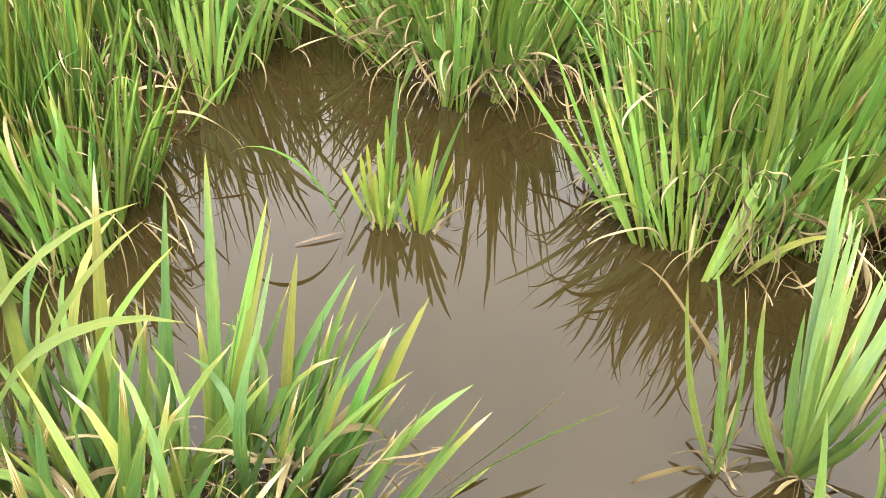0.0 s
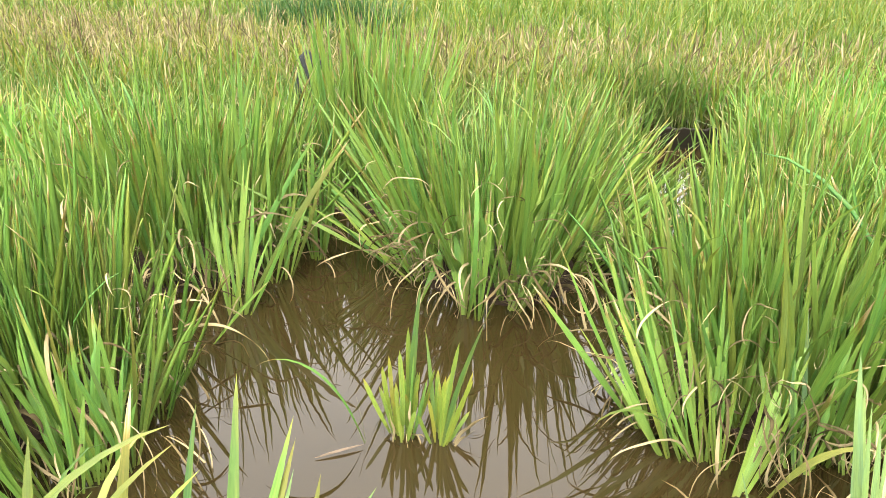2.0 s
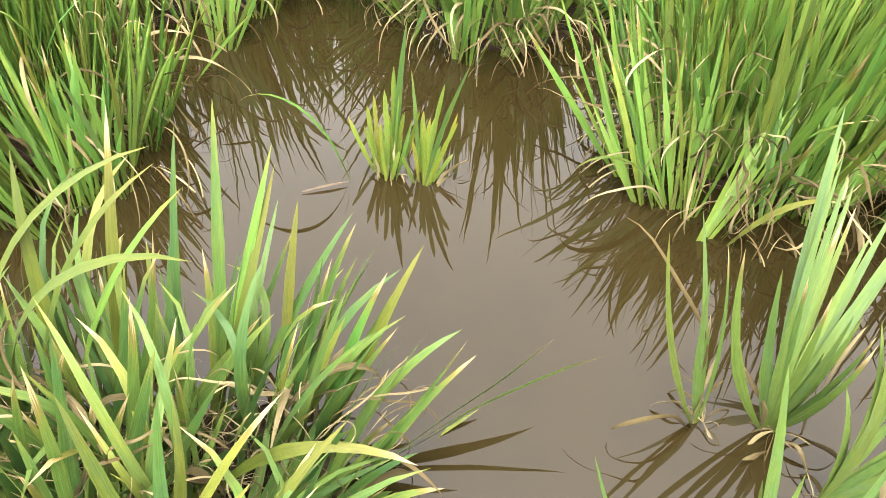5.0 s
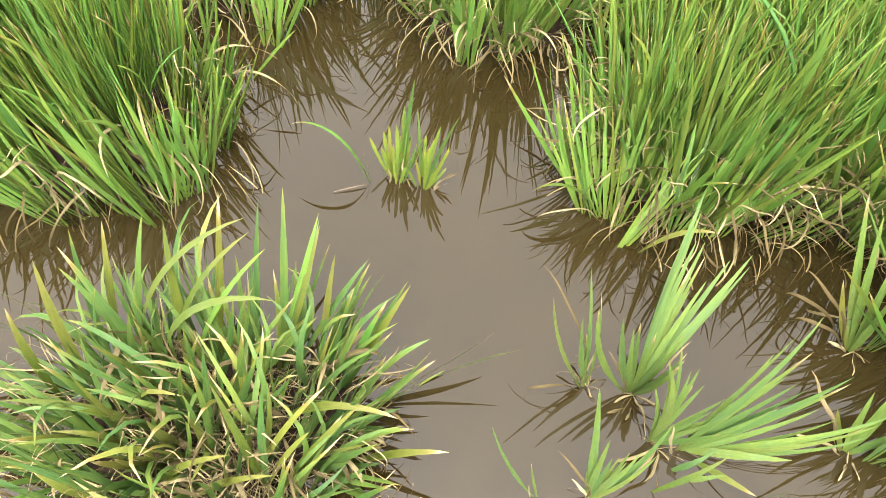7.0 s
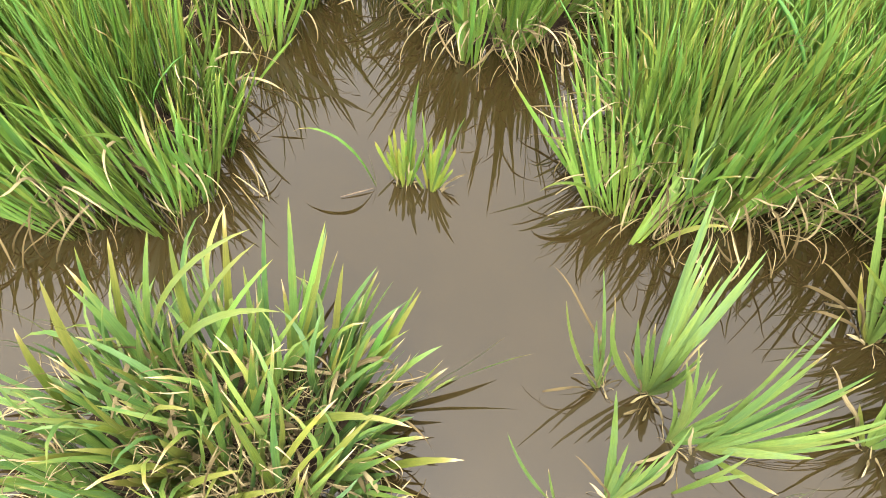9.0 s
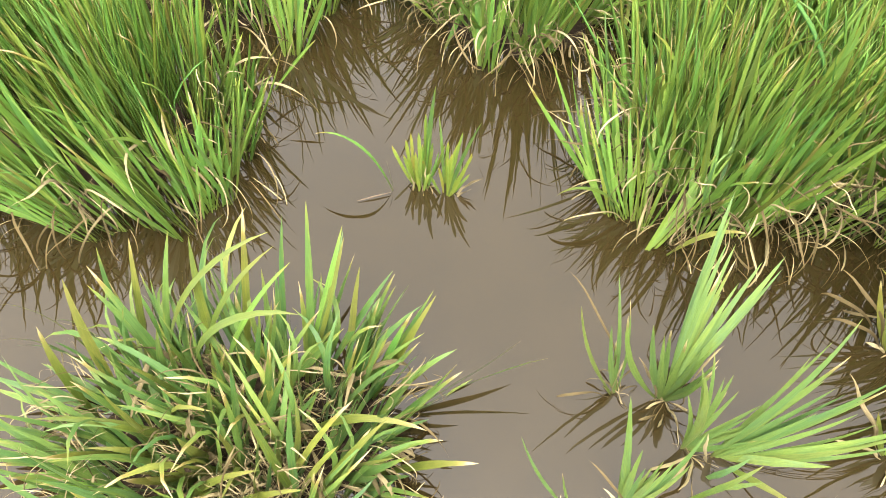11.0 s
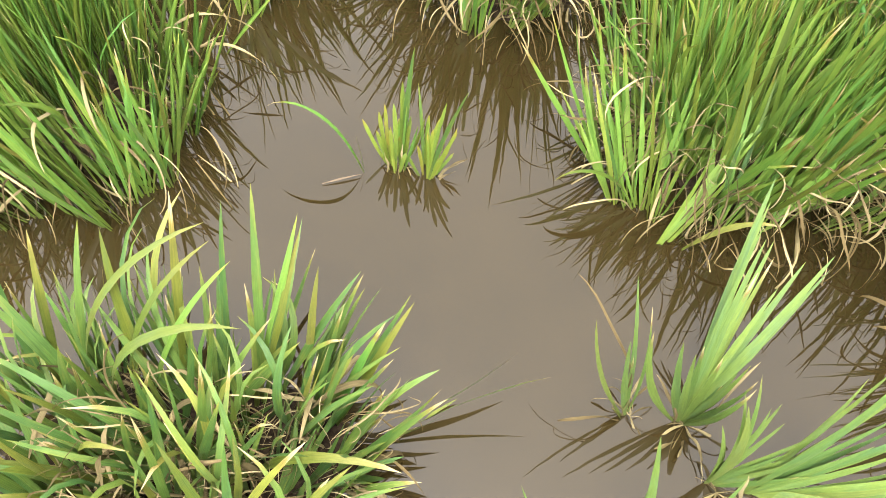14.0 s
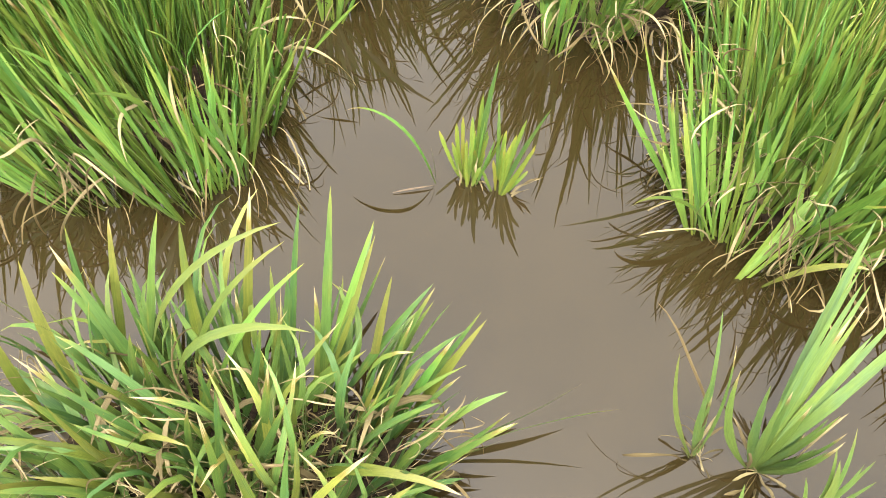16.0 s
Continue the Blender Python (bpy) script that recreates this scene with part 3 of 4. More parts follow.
single(low_right, [
    (-0.345, 0.579, -0.238, 0.780, 0.400, 0.10, -0.10, 0.0177, "f"),
    (-0.334, 0.565, -0.235, 0.772, 0.370, 0.15, -0.12, 0.0168, "y"),
    (-0.314, 0.568, -0.315, 0.789, 0.460, 0.08, -0.04, 0.0185, "g"),
    (-0.231, 0.610, -0.183, 0.687, 0.380, 0.12, -0.05, 0.0185, "y"),
    (-0.297, 0.586, -0.115, 0.713, 0.340, 0.20, -0.08, 0.0187, "g"),
    (-0.228, 0.595, -0.114, 0.725, 0.310, 0.20, -0.05, 0.0157, "g"),
    (-0.161, 0.543, -0.012, 0.668, 0.330, 0.15, -0.06, 0.0193, "y"),
    (-0.138, 0.501, 0.046, 0.573, 0.270, 0.55, -0.04, 0.0192, "g"),
    (-0.114, 0.447, 0.064, 0.507, 0.300, 0.25, -0.02, 0.0148, "g"),
    (-0.310, 0.421, 0.003, 0.400, 0.220, 1.10, 0.00, 0.0201, "y"),
])
single(low_right, [
    (-0.245, 0.487, -0.056, 0.499, 0.340, 0.30, -0.05, 0.0158, "g"),
    (-0.174, 0.541, -0.059, 0.639, 0.300, 0.20, -0.05, 0.0184, "f"),
    (-0.126, 0.370, 0.118, 0.362, 0.170, 0.35, 0.00, 0.0190, "y"),
    (-0.130, 0.390, 0.037, 0.407, 0.160, 0.70, 0.00, 0.0162, "g"),
    (-0.372, 0.575, -0.371, 0.776, 0.420, 0.05, 0.05, 0.0137, "g"),
    (-0.314, 0.599, -0.235, 0.616, 0.360, 0.10, 0.05, 0.0103, "g"),
    (-0.148, 0.415, 0.001, 0.442, 0.180, 0.40, 0.00, 0.0151, "g"),
    (-0.192, 0.494, -0.103, 0.572, 0.330, 0.10, 0.05, 0.0140, "g"),
    (-0.239, 0.517, -0.123, 0.484, 0.370, 0.20, -0.05, 0.0137, "f"),
    (-0.215, 0.535, -0.208, 0.585, 0.360, 0.90, 0.10, 0.0171, "g"),
])
single(low_front, [
    (-0.267, 0.257, -0.065, 0.358, 0.370, 0.30, -0.08, 0.0188, "y"),
    (-0.289, 0.266, -0.157, 0.310, 0.320, 0.15, 0.05, 0.0172, "g"),
    (-0.252, 0.246, -0.257, 0.365, 0.380, 0.10, 0.10, 0.0171, "g"),
    (-0.258, 0.270, -0.356, 0.355, 0.380, 0.25, 0.05, 0.0191, "y"),
    (-0.326, 0.287, -0.140, 0.390, 0.360, 0.30, -0.05, 0.0163, "g"),
    (-0.469, 0.219, -0.217, 0.240, 0.250, 0.50, 0.00, 0.0177, "y"),
    (-0.538, 0.235, -0.305, 0.257, 0.280, 0.50, 0.00, 0.0179, "y"),
    (-0.607, 0.251, -0.746, 0.194, 0.220, 0.60, 0.05, 0.0192, "f"),
    (-0.209, 0.276, -0.099, 0.345, 0.340, 0.20, 0.00, 0.0162, "g"),
    (-0.449, 0.271, -0.406, 0.284, 0.220, 0.20, 0.10, 0.0152, "g"),
])
tall_left = clump("iris_clump", "tall dense iris clump with curled withered leaves at its foot", -1.22, 1.36, 0.42, 0.34, 76, 0.66, 0.40, (7, 11), 110, 12, MIXED, lean_to=(-0.14, 0.0))
rim_fans(tall_left, 31, MIXED, [
    (-0.752, 0.985, -0.45, 0.10, 2.9, 9, 0.58, 0.16),
    (-1.007, 0.941, -0.70, 0.00, 2.9, 12, 0.60, 0.26),
    (-1.16, 0.985, -0.75, 0.00, 3.0, 11, 0.58, 0.26),
    (-0.93, 0.965, -0.60, 0.10, 2.9, 11, 0.60, 0.22),
    (-0.86, 0.975, -0.50, 0.10, 2.8, 10, 0.60, 0.20),
    (-0.80, 1.03, -0.35, 0.15, 2.9, 11, 0.60, 0.22),
    (-0.74, 1.051, -0.15, 0.20, 0.3, 8, 0.55, 0.22),
    (-0.73, 1.20, 0.12, 0.12, 0.2, 10, 0.46, 0.30),
    (-0.70, 1.10, -0.05, 0.15, 0.6, 9, 0.44, 0.30),
    (-0.71, 1.31, 0.20, 0.05, 2.6, 9, 0.42, 0.30),
    (-0.77, 1.12, -0.20, 0.15, 0.5, 10, 0.52, 0.30),
    (-1.08, 0.98, -0.60, 0.05, 0.4, 10, 0.55, 0.26),
    (-1.26, 1.03, -0.60, 0.00, 2.8, 10, 0.56, 0.28),
    (-0.73, 1.42, 0.18, 0.10, 0.1, 9, 0.42, 0.30),
    (-0.80, 1.56, 0.05, 0.15, 0.1, 9, 0.50, 0.28),
])
single(tall_left, [(-0.70, 1.62, -0.539, 1.72, 0.16, 0.1, 0.05, 0.0178, "f")])
back_left = clump("iris_clump", "tall bright green iris clump beside the open water", -1.00, 2.28, 0.36, 0.36, 62, 0.74, 0.42, (7, 11), 130, 13, TALL)
rim_fans(back_left, 32, TALL, [
    (-0.665, 1.813, 0.05, 0.40, 0.1, 12, 0.62, 0.20),
    (-0.80, 1.95, -0.10, 0.30, 0.2, 9, 0.62, 0.25),
    (-0.519, 2.234, 0.05, 0.10, 0.0, 9, 0.60, 0.14),
    (-0.60, 2.05, 0.15, 0.20, 0.3, 8, 0.60, 0.22),
])
single(back_left, [(-0.66, 1.82, -0.354, 2.05, 0.488, 0.1, 0.1, 0.0192, "y"), (-0.72, 1.90, -0.46, 2.10, 0.50, 0.1, 0.1, 0.0163, "f")], (1, 0.2, 0))
middle = clump("iris_clump", "splayed bright green iris clump with withered leaves over the water", 0.11, 2.24, 0.29, 0.32, 60, 0.73, 0.70, (7, 11), 150, 14, TALL)
rim_fans(middle, 33, TALL, [
    (0.148, 1.870, 0.38, 0.30, -0.1, 9, 0.58, 0.14),
    (0.025, 1.840, 0.08, 0.25, 0.1, 8, 0.52, 0.15),
    (0.222, 1.939, 0.12, 0.30, 0.1, 6, 0.40, 0.15),
    (-0.155, 2.10, -0.55, 0.15, 0.1, 9, 0.62, 0.22),
    (0.386, 2.163, 0.65, 0.10, 0.1, 8, 0.58, 0.24),
    (0.41, 2.32, 0.75, 0.10, 0.2, 9, 0.62, 0.26),
    (0.38, 2.48, 0.60, 0.20, 0.2, 9, 0.64, 0.26),
])
single(middle, [(-0.14, 1.93, -0.01, 2.03, 0.288, 0.05, 0.03, 0.0222, "f"), (0.155, 1.868, 0.36, 1.95, 0.30, 0.05, -0.05, 0.0148, "y")], (1, 0.1, 0))
clump("iris_clump", "tall narrow iris clump behind the others", -0.44, 3.00, 0.20, 0.28, 36, 0.88, 0.26, (8, 11), 24, 15, TALL)
tall_right = clump("iris_clump", "tall dense iris clump, green with yellow leaves, withered at the foot", 0.80, 1.48, 0.28, 0.26, 62, 0.65, 0.38, (7, 11), 160, 16, MIXED)
rim_fans(tall_right, 34, MIXED, [
    (0.535, 1.182, -0.02, 0.40, 0.1, 12, 0.60, 0.26),
    (0.468, 1.195, -0.28, 0.40, 0.1, 9, 0.60, 0.16),
    (0.456, 1.320, -0.30, 0.20, 0.2, 9, 0.60, 0.20),
    (0.564, 1.095, 0.75, 0.75, 0.5, 6, 0.55, 0.14),
    (0.52, 1.52, -0.35, 0.20, 0.2, 9, 0.58, 0.24),
    (0.58, 1.70, -0.35, 0.25, 0.2, 9, 0.60, 0.26),
    (0.727, 1.185, 0.20, 0.45, 0.1, 11, 0.60, 0.24),
    (0.822, 1.160, 0.35, 0.35, 0.2, 9, 0.55, 0.28),
])
single(tall_right, [(0.60, 1.10, 0.80, 1.10, 0.13, 0.9, 0.0, 0.0163, "y"), (0.50, 1.22, 0.275, 1.20, 0.09, 1.45, 0.02, 0.0170, "y"), (0.52, 1.21, 0.30, 1.14, 0.05, 1.6, 0.1, 0.010, "d")])
right_end = clump("iris_clump", "tall leaning iris clump joined to its neighbour", 1.38, 1.52, 0.30, 0.28, 58, 0.69, 0.48, (7, 11), 130, 17, MIXED, front=0.9)
rim_fans(right_end, 35, MIXED, [
    (1.072, 1.205, 0.60, 0.25, 0.2, 9, 0.58, 0.25),
    (0.96, 1.22, 0.75, 0.10, 0.2, 8, 0.50, 0.2),
    (1.25, 1.20, 0.5, 0.1, 0.2, 9, 0.55, 0.3),
])
clump("iris_clump", "tall green iris clump at the edge of the channel", 1.10, 2.08, 0.24, 0.28, 46, 0.60, 0.30, (7, 11), 40, 18, MIXED)
clump("iris_clump", "tall green iris clump at the edge of the pond", -1.85, 1.65, 0.36, 0.40, 52, 0.63, 0.4, (7, 11), 50, 19, MIXED)

clump("iris_clump", "tall green iris clump farther along the channel", 1.44, 2.75, 0.28, 0.34, 46, 0.60, 0.30, (7, 11), 30, 20, MIXED)

# more mats under the rim fans, muddy matter plus painted shade at their feet
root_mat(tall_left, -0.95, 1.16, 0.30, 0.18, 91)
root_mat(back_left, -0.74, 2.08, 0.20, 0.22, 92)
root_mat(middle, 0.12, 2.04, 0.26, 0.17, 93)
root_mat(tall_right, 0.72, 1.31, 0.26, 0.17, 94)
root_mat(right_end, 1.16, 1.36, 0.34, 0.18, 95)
curls(tall_left, 81, -1.02, 1.30, 0.40, 0.36, 22, 0.22, (1.15, 2.0))
curls(back_left, 82, -0.88, 2.24, 0.38, 0.42, 18, 0.20, (1.2, 2.1))
curls(middle, 83, 0.11, 2.22, 0.31, 0.36, 24, 0.20, (0.95, 2.05))
curls(tall_right, 84, 0.78, 1.46, 0.33, 0.34, 26, 0.22, (0.85, 1.75))
curls(right_end, 85, 1.24, 1.46, 0.42, 0.32, 16, 0.22, (1.1, 1.9))

clump("iris_clump", "tall iris clump mirrored in the water beside the young plants", 1.62, 0.84, 0.30, 0.30, 48, 0.72, 0.45, (7, 11), 20, 23, MIXED, front=1.0)

for thing in list(QUEUE):
    settle(thing)

# ---- single plants ----
YOUNG = "young iris plants in the water"
ACROSS = (1, 0.1, 0)


def dry_foot(thing, seed, x, y, count, size=0.2):
    q = random.Random(seed)
    size *= 0.75
    for i in range(count):
        turn = q.uniform(0, 6.28)
        withered(thing, q, Vector((x, y, 0.01)), Vector((math.cos(turn), math.sin(turn), 0)), size * q.uniform(0.5, 1.2), (-0.1, 0.8), CRUMPLED if i % 2 else WITHERED)


tuft = plant("iris_tuft", (-0.12, 1.26, 0), "small cropped iris tuft standing alone in the water")
single(tuft, [
    (-0.147, 1.272, -0.221, 1.302, 0.127, 0.05, 0.05, 0.0096, "c"),
    (-0.144, 1.270, -0.178, 1.302, 0.160, 0.05, 0.05, 0.0104, "c"),
    (-0.142, 1.272, -0.163, 1.302, 0.187, 0.05, 0.02, 0.0088, "c"),
    (-0.129, 1.250, -0.137, 1.278, 0.215, 0.05, -0.05, 0.0111, "c"),
    (-0.128, 1.240, -0.146, 1.278, 0.135, 0.10, 0.02, 0.0094, "c"),
    (-0.116, 1.295, -0.122, 1.327, 0.245, 0.05, 0.02, 0.0104, "c"),
    (-0.115, 1.297, -0.095, 1.327, 0.350, 0.05, 0.06, 0.0147, "g"),
    (-0.113, 1.290, -0.101, 1.327, 0.131, 0.05, 0.00, 0.0088, "c"),
    (-0.119, 1.280, -0.131, 1.327, 0.124, 0.05, 0.03, 0.0139, "f"),
], ACROSS)
single(tuft, [
    (-0.058, 1.270, -0.085, 1.337, 0.235, 0.05, -0.05, 0.0093, "g"),
    (-0.055, 1.280, -0.055, 1.337, 0.134, 0.05, 0.03, 0.0104, "c"),
    (-0.053, 1.275, -0.027, 1.337, 0.124, 0.05, 0.05, 0.0104, "c"),
    (-0.046, 1.240, -0.009, 1.266, 0.246, 0.05, 0.05, 0.0096, "c"),
    (-0.044, 1.236, 0.041, 1.266, 0.290, 0.05, 0.12, 0.0120, "g"),
    (-0.043, 1.232, 0.024, 1.266, 0.155, 0.10, 0.10, 0.0096, "c"),
    (-0.046, 1.236, -0.020, 1.262, 0.150, 0.10, 0.10, 0.0082, "c"),
    (-0.039, 1.250, 0.060, 1.270, 0.060, 0.10, 0.10, 0.010, "d"),
], ACROSS)
single(tuft, [(-0.204, 1.235, -0.455, 1.275, 0.160, 1.30, 0.05, 0.0135, "f"), (-0.206, 1.235, -0.232, 1.255, 0.118, 0.1, 0.05, 0.0059, "y")], (0, 1, 0))
q = random.Random(13)
for cx, cy, spread, count in ((-0.128, 1.27, 0.034, 16), (-0.048, 1.25, 0.024, 11)):
    for i in range(count):
        off = q.uniform(-1, 1)
        foot = (cx + off * spread * 0.55, cy + q.uniform(-0.018, 0.018))
        lean = off * q.uniform(0.025, 0.06) + q.uniform(-0.015, 0.015)
        single(tuft, [(*foot, foot[0] + lean, foot[1] + q.uniform(-0.02, 0.04), q.uniform(0.06, 0.19), q.uniform(0.0, 0.3), q.uniform(-0.1, 0.1), q.uniform(0.0065, 0.0105), q.choice("ccccccf"))], (1, q.uniform(-0.4, 0.4), 0))
single(tuft, [(-0.10, 1.25, -0.112, 1.26, 0.10, 0.1, 0.1, 0.012, "d"), (-0.035, 1.24, 0.05, 1.25, 0.07, 0.2, 0.1, 0.016, "d"), (-0.03, 1.235, 0.03, 1.23, 0.05, 0.2, 0.1, 0.014, "d"), (-0.15, 1.25, -0.16, 1.24, 0.09, 0.2, 0.1, 0.012, "d")])
dry_foot(tuft, 3, -0.12, 1.265, 9, 0.09)

slim = plant("iris_plant", (0.446, 0.642, 0), "slender young iris with a few upright leaves", YOUNG)
single(slim, [
    (0.450, 0.645, 0.288, 0.623, 0.420, 0.10, 0.14, 0.0112, "n"),
    (0.450, 0.645, 0.370, 0.643, 0.330, 0.05, 0.05, 0.0139, "n"),
    (0.450, 0.645, 0.387, 0.775, 0.340, 0.08, -0.08, 0.0111, "n"),
    (0.450, 0.645, 0.412, 0.715, 0.330, 0.10, -0.15, 0.0071, "n"),
    (0.450, 0.645, 0.397, 0.653, 0.250, 0.05, 0.00, 0.0119, "n"),
], None, (-0.2, -0.9, 0.2))
single(slim, [
    (0.446, 0.642, 0.280, 0.785, 0.310, 1.10, 0.00, 0.0118, "d"),
    (0.446, 0.642, 0.300, 0.610, 0.015, 1.90, 0.10, 0.0184, "d"),
    (0.446, 0.642, 0.405, 0.636, 0.050, 0.20, 0.05, 0.0121, "y"),
    (0.446, 0.642, 0.491, 0.698, 0.050, 1.00, 0.10, 0.0189, "d"),
    (0.446, 0.642, 0.459, 0.695, 0.130, 1.00, 0.10, 0.0163, "d"),
])
dry_foot(slim, 4, 0.455, 0.64, 11, 0.15)

broad = plant("iris_plant", (0.566, 0.638, 0), "broad iris fan of bright yellow-green leaves over a shorter fan", YOUNG)
SHORT_FAN = [
    (0.566, 0.645, 0.388, 0.625, 0.400, 0.15, 0.24, 0.0187, "n"),
    (0.566, 0.645, 0.449, 0.631, 0.365, 0.05, 0.08, 0.0190, "n"),
    (0.566, 0.645, 0.490, 0.636, 0.350, 0.05, 0.00, 0.0172, "n"),
    (0.566, 0.645, 0.533, 0.634, 0.320, 0.05, -0.04, 0.0164, "n"),
    (0.566, 0.645, 0.574, 0.632, 0.290, 0.10, -0.06, 0.0166, "n"),
    (0.566, 0.645, 0.605, 0.653, 0.270, 0.10, -0.08, 0.0167, "n"),
    (0.566, 0.645, 0.619, 0.617, 0.250, 0.55, 0.05, 0.0197, "n"),
    (0.566, 0.645, 0.631, 0.653, 0.130, 0.30, 0.05, 0.0194, "n"),
]
single(broad, SHORT_FAN, None, (-0.2, -0.9, 0.25))
between(broad, SHORT_FAN, 51, 5, (-0.2, -0.9, 0.25))
TALL_FAN = [
    (0.578, 0.660, 0.652, 1.001, 0.404, 0.03, 0.03, 0.0233, "n"),
    (0.578, 0.660, 0.630, 0.908, 0.370, 0.03, 0.05, 0.0140, "n"),
    (0.578, 0.660, 0.640, 0.890, 0.345, 0.03, 0.02, 0.0191, "n"),
    (0.578, 0.660, 0.675, 0.916, 0.310, 0.03, 0.00, 0.0194, "n"),
    (0.578, 0.660, 0.680, 0.824, 0.280, 0.03, 0.00, 0.0172, "n"),
    (0.578, 0.660, 0.741, 0.887, 0.290, 0.03, -0.02, 0.0205, "n"),
    (0.578, 0.660, 0.778, 0.880, 0.330, 0.03, -0.05, 0.0224, "n"),
    (0.578, 0.660, 0.786, 0.874, 0.290, 0.03, -0.06, 0.0154, "n"),
    (0.578, 0.660, 0.726, 0.820, 0.230, 0.03, -0.02, 0.0185, "n"),
    (0.578, 0.660, 0.641, 0.849, 0.290, 0.03, 0.02, 0.0172, "n"),
]
single(broad, TALL_FAN, None, (-0.047, -0.038, 0.055))
between(broad, sorted(TALL_FAN, key=lambda row: row[2]), 52, 4, (-0.047, -0.038, 0.055))
single(broad, [
    (0.565, 0.625, 0.545, 0.560, 0.015, 0.6, 0.20, 0.0220, "d"),
    (0.570, 0.622, 0.500, 0.575, 0.010, 0.5, 0.10, 0.0220, "d"),
    (0.625, 0.640, 0.660, 0.700, 0.200, 1.2, 0.10, 0.0176, "d"),
    (0.560, 0.630, 0.480, 0.690, 0.120, 0.9, 0.10, 0.0160, "d"),
])
dry_foot(broad, 6, 0.57, 0.635, 12, 0.16)

leaning = plant("iris_plant", (0.60, 0.51, 0), "iris fan leaning low over the water", YOUNG)
UPRIGHT = [
    (0.603, 0.520, 0.545, 0.530, 0.360, 0.15, -0.22, 0.0224, "n"),
    (0.603, 0.520, 0.556, 0.568, 0.400, 0.30, -0.15, 0.0148, "n"),
    (0.603, 0.520, 0.593, 0.541, 0.340, 0.10, -0.10, 0.0160, "n"),
    (0.603, 0.520, 0.617, 0.555, 0.330, 0.05, -0.05, 0.0208, "n"),
    (0.603, 0.520, 0.643, 0.544, 0.280, 0.05, 0.00, 0.0192, "n"),
    (0.603, 0.520, 0.705, 0.539, 0.240, 0.08, 0.05, 0.0214, "n"),
    (0.603, 0.520, 0.692, 0.529, 0.190, 0.10, 0.05, 0.0197, "n"),
    (0.603, 0.520, 0.765, 0.547, 0.210, 0.15, 0.05, 0.0188, "n"),
    (0.603, 0.520, 0.773, 0.523, 0.100, 0.20, 0.05, 0.0202, "n"),
    (0.603, 0.520, 0.716, 0.526, 0.150, 0.20, 0.05, 0.0199, "n"),
]
single(leaning, UPRIGHT, None, (-0.1, -0.8, 0.5))
between(leaning, UPRIGHT, 53, 6, (-0.1, -0.8, 0.5))
SPRAY = [
    (0.668, 0.505, 0.846, 0.655, 0.440, 0.50, 0.10, 0.0229, "n"),
    (0.668, 0.505, 0.812, 0.633, 0.380, 0.15, 0.06, 0.0163, "n"),
    (0.668, 0.505, 0.866, 0.626, 0.340, 0.12, 0.04, 0.0215, "n"),
    (0.668, 0.505, 0.868, 0.594, 0.250, 0.08, 0.03, 0.0218, "n"),
    (0.668, 0.505, 0.977, 0.608, 0.290, 0.20, 0.03, 0.0239, "n"),
    (0.668, 0.505, 0.991, 0.612, 0.250, 0.20, 0.03, 0.0202, "n"),
    (0.668, 0.505, 1.134, 0.592, 0.180, 0.35, 0.03, 0.0270, "n"),
    (0.668, 0.505, 1.087, 0.574, 0.130, 0.40, 0.00, 0.0187, "n"),
    (0.668, 0.505, 0.952, 0.580, 0.170, 0.20, 0.00, 0.0224, "n"),
    (0.668, 0.505, 0.845, 0.556, 0.200, 0.10, 0.00, 0.0209, "n"),
]
single(leaning, SPRAY, None, (-0.1, -0.85, 0.5))
between(leaning, SPRAY, 54, 7, (-0.1, -0.85, 0.5))
single(leaning, [
    (0.652, 0.457, 0.733, 0.482, 0.080, 1.00, 0.10, 0.0180, "n"),
    (0.694, 0.521, 0.899, 0.473, 0.110, 0.35, 0.03, 0.0245, "n"),
    (0.693, 0.507, 0.832, 0.400, 0.050, 0.40, 0.05, 0.0163, "y"),
    (0.597, 0.397, 0.728, 0.439, 0.160, 0.60, 0.05, 0.0154, "y"),
    (0.673, 0.511, 0.580, 0.458, 0.250, 0.40, 0.10, 0.0176, "d"),
    (0.618, 0.511, 0.617, 0.402, 0.000, 0.30, 0.10, 0.0186, "d"),
    (0.686, 0.437, 0.759, 0.434, 0.070, 0.30, 0.10, 0.0161, "n"),
], None, (-0.1, -0.5, 0.8))
dry_foot(leaning, 7, 0.62, 0.50, 13, 0.17)

near = plant("iris_plant", (0.454, 0.358, 0), "young iris fan with one tall leaf", YOUNG)
NEAR_FAN = [
    (0.454, 0.358, 0.385, 0.446, 0.400, 0.05, -0.05, 0.0200, "n"),
    (0.454, 0.358, 0.438, 0.396, 0.270, 0.05, 0.03, 0.0180, "n"),
    (0.454, 0.358, 0.460, 0.385, 0.200, 0.05, 0.00, 0.0165, "n"),
    (0.454, 0.358, 0.494, 0.386, 0.190, 0.10, 0.00, 0.0166, "n"),
    (0.454, 0.358, 0.521, 0.404, 0.210, 0.15, -0.05, 0.0165, "n"),
    (0.454, 0.358, 0.568, 0.444, 0.278, 0.20, -0.10, 0.0200, "n"),
    (0.454, 0.358, 0.551, 0.396, 0.200, 0.20, -0.05, 0.0147, "n"),
]
single(near, NEAR_FAN, None, (-0.2, -0.9, 0.3))
between(near, NEAR_FAN, 55, 4, (-0.2, -0.9, 0.3))
single(near, [
    (0.454, 0.358, 0.351, 0.403, 0.160, 1.20, 0.10, 0.0133, "d"),
    (0.454, 0.358, 0.393, 0.367, 0.100, 0.80, 0.10, 0.0154, "d"),
])
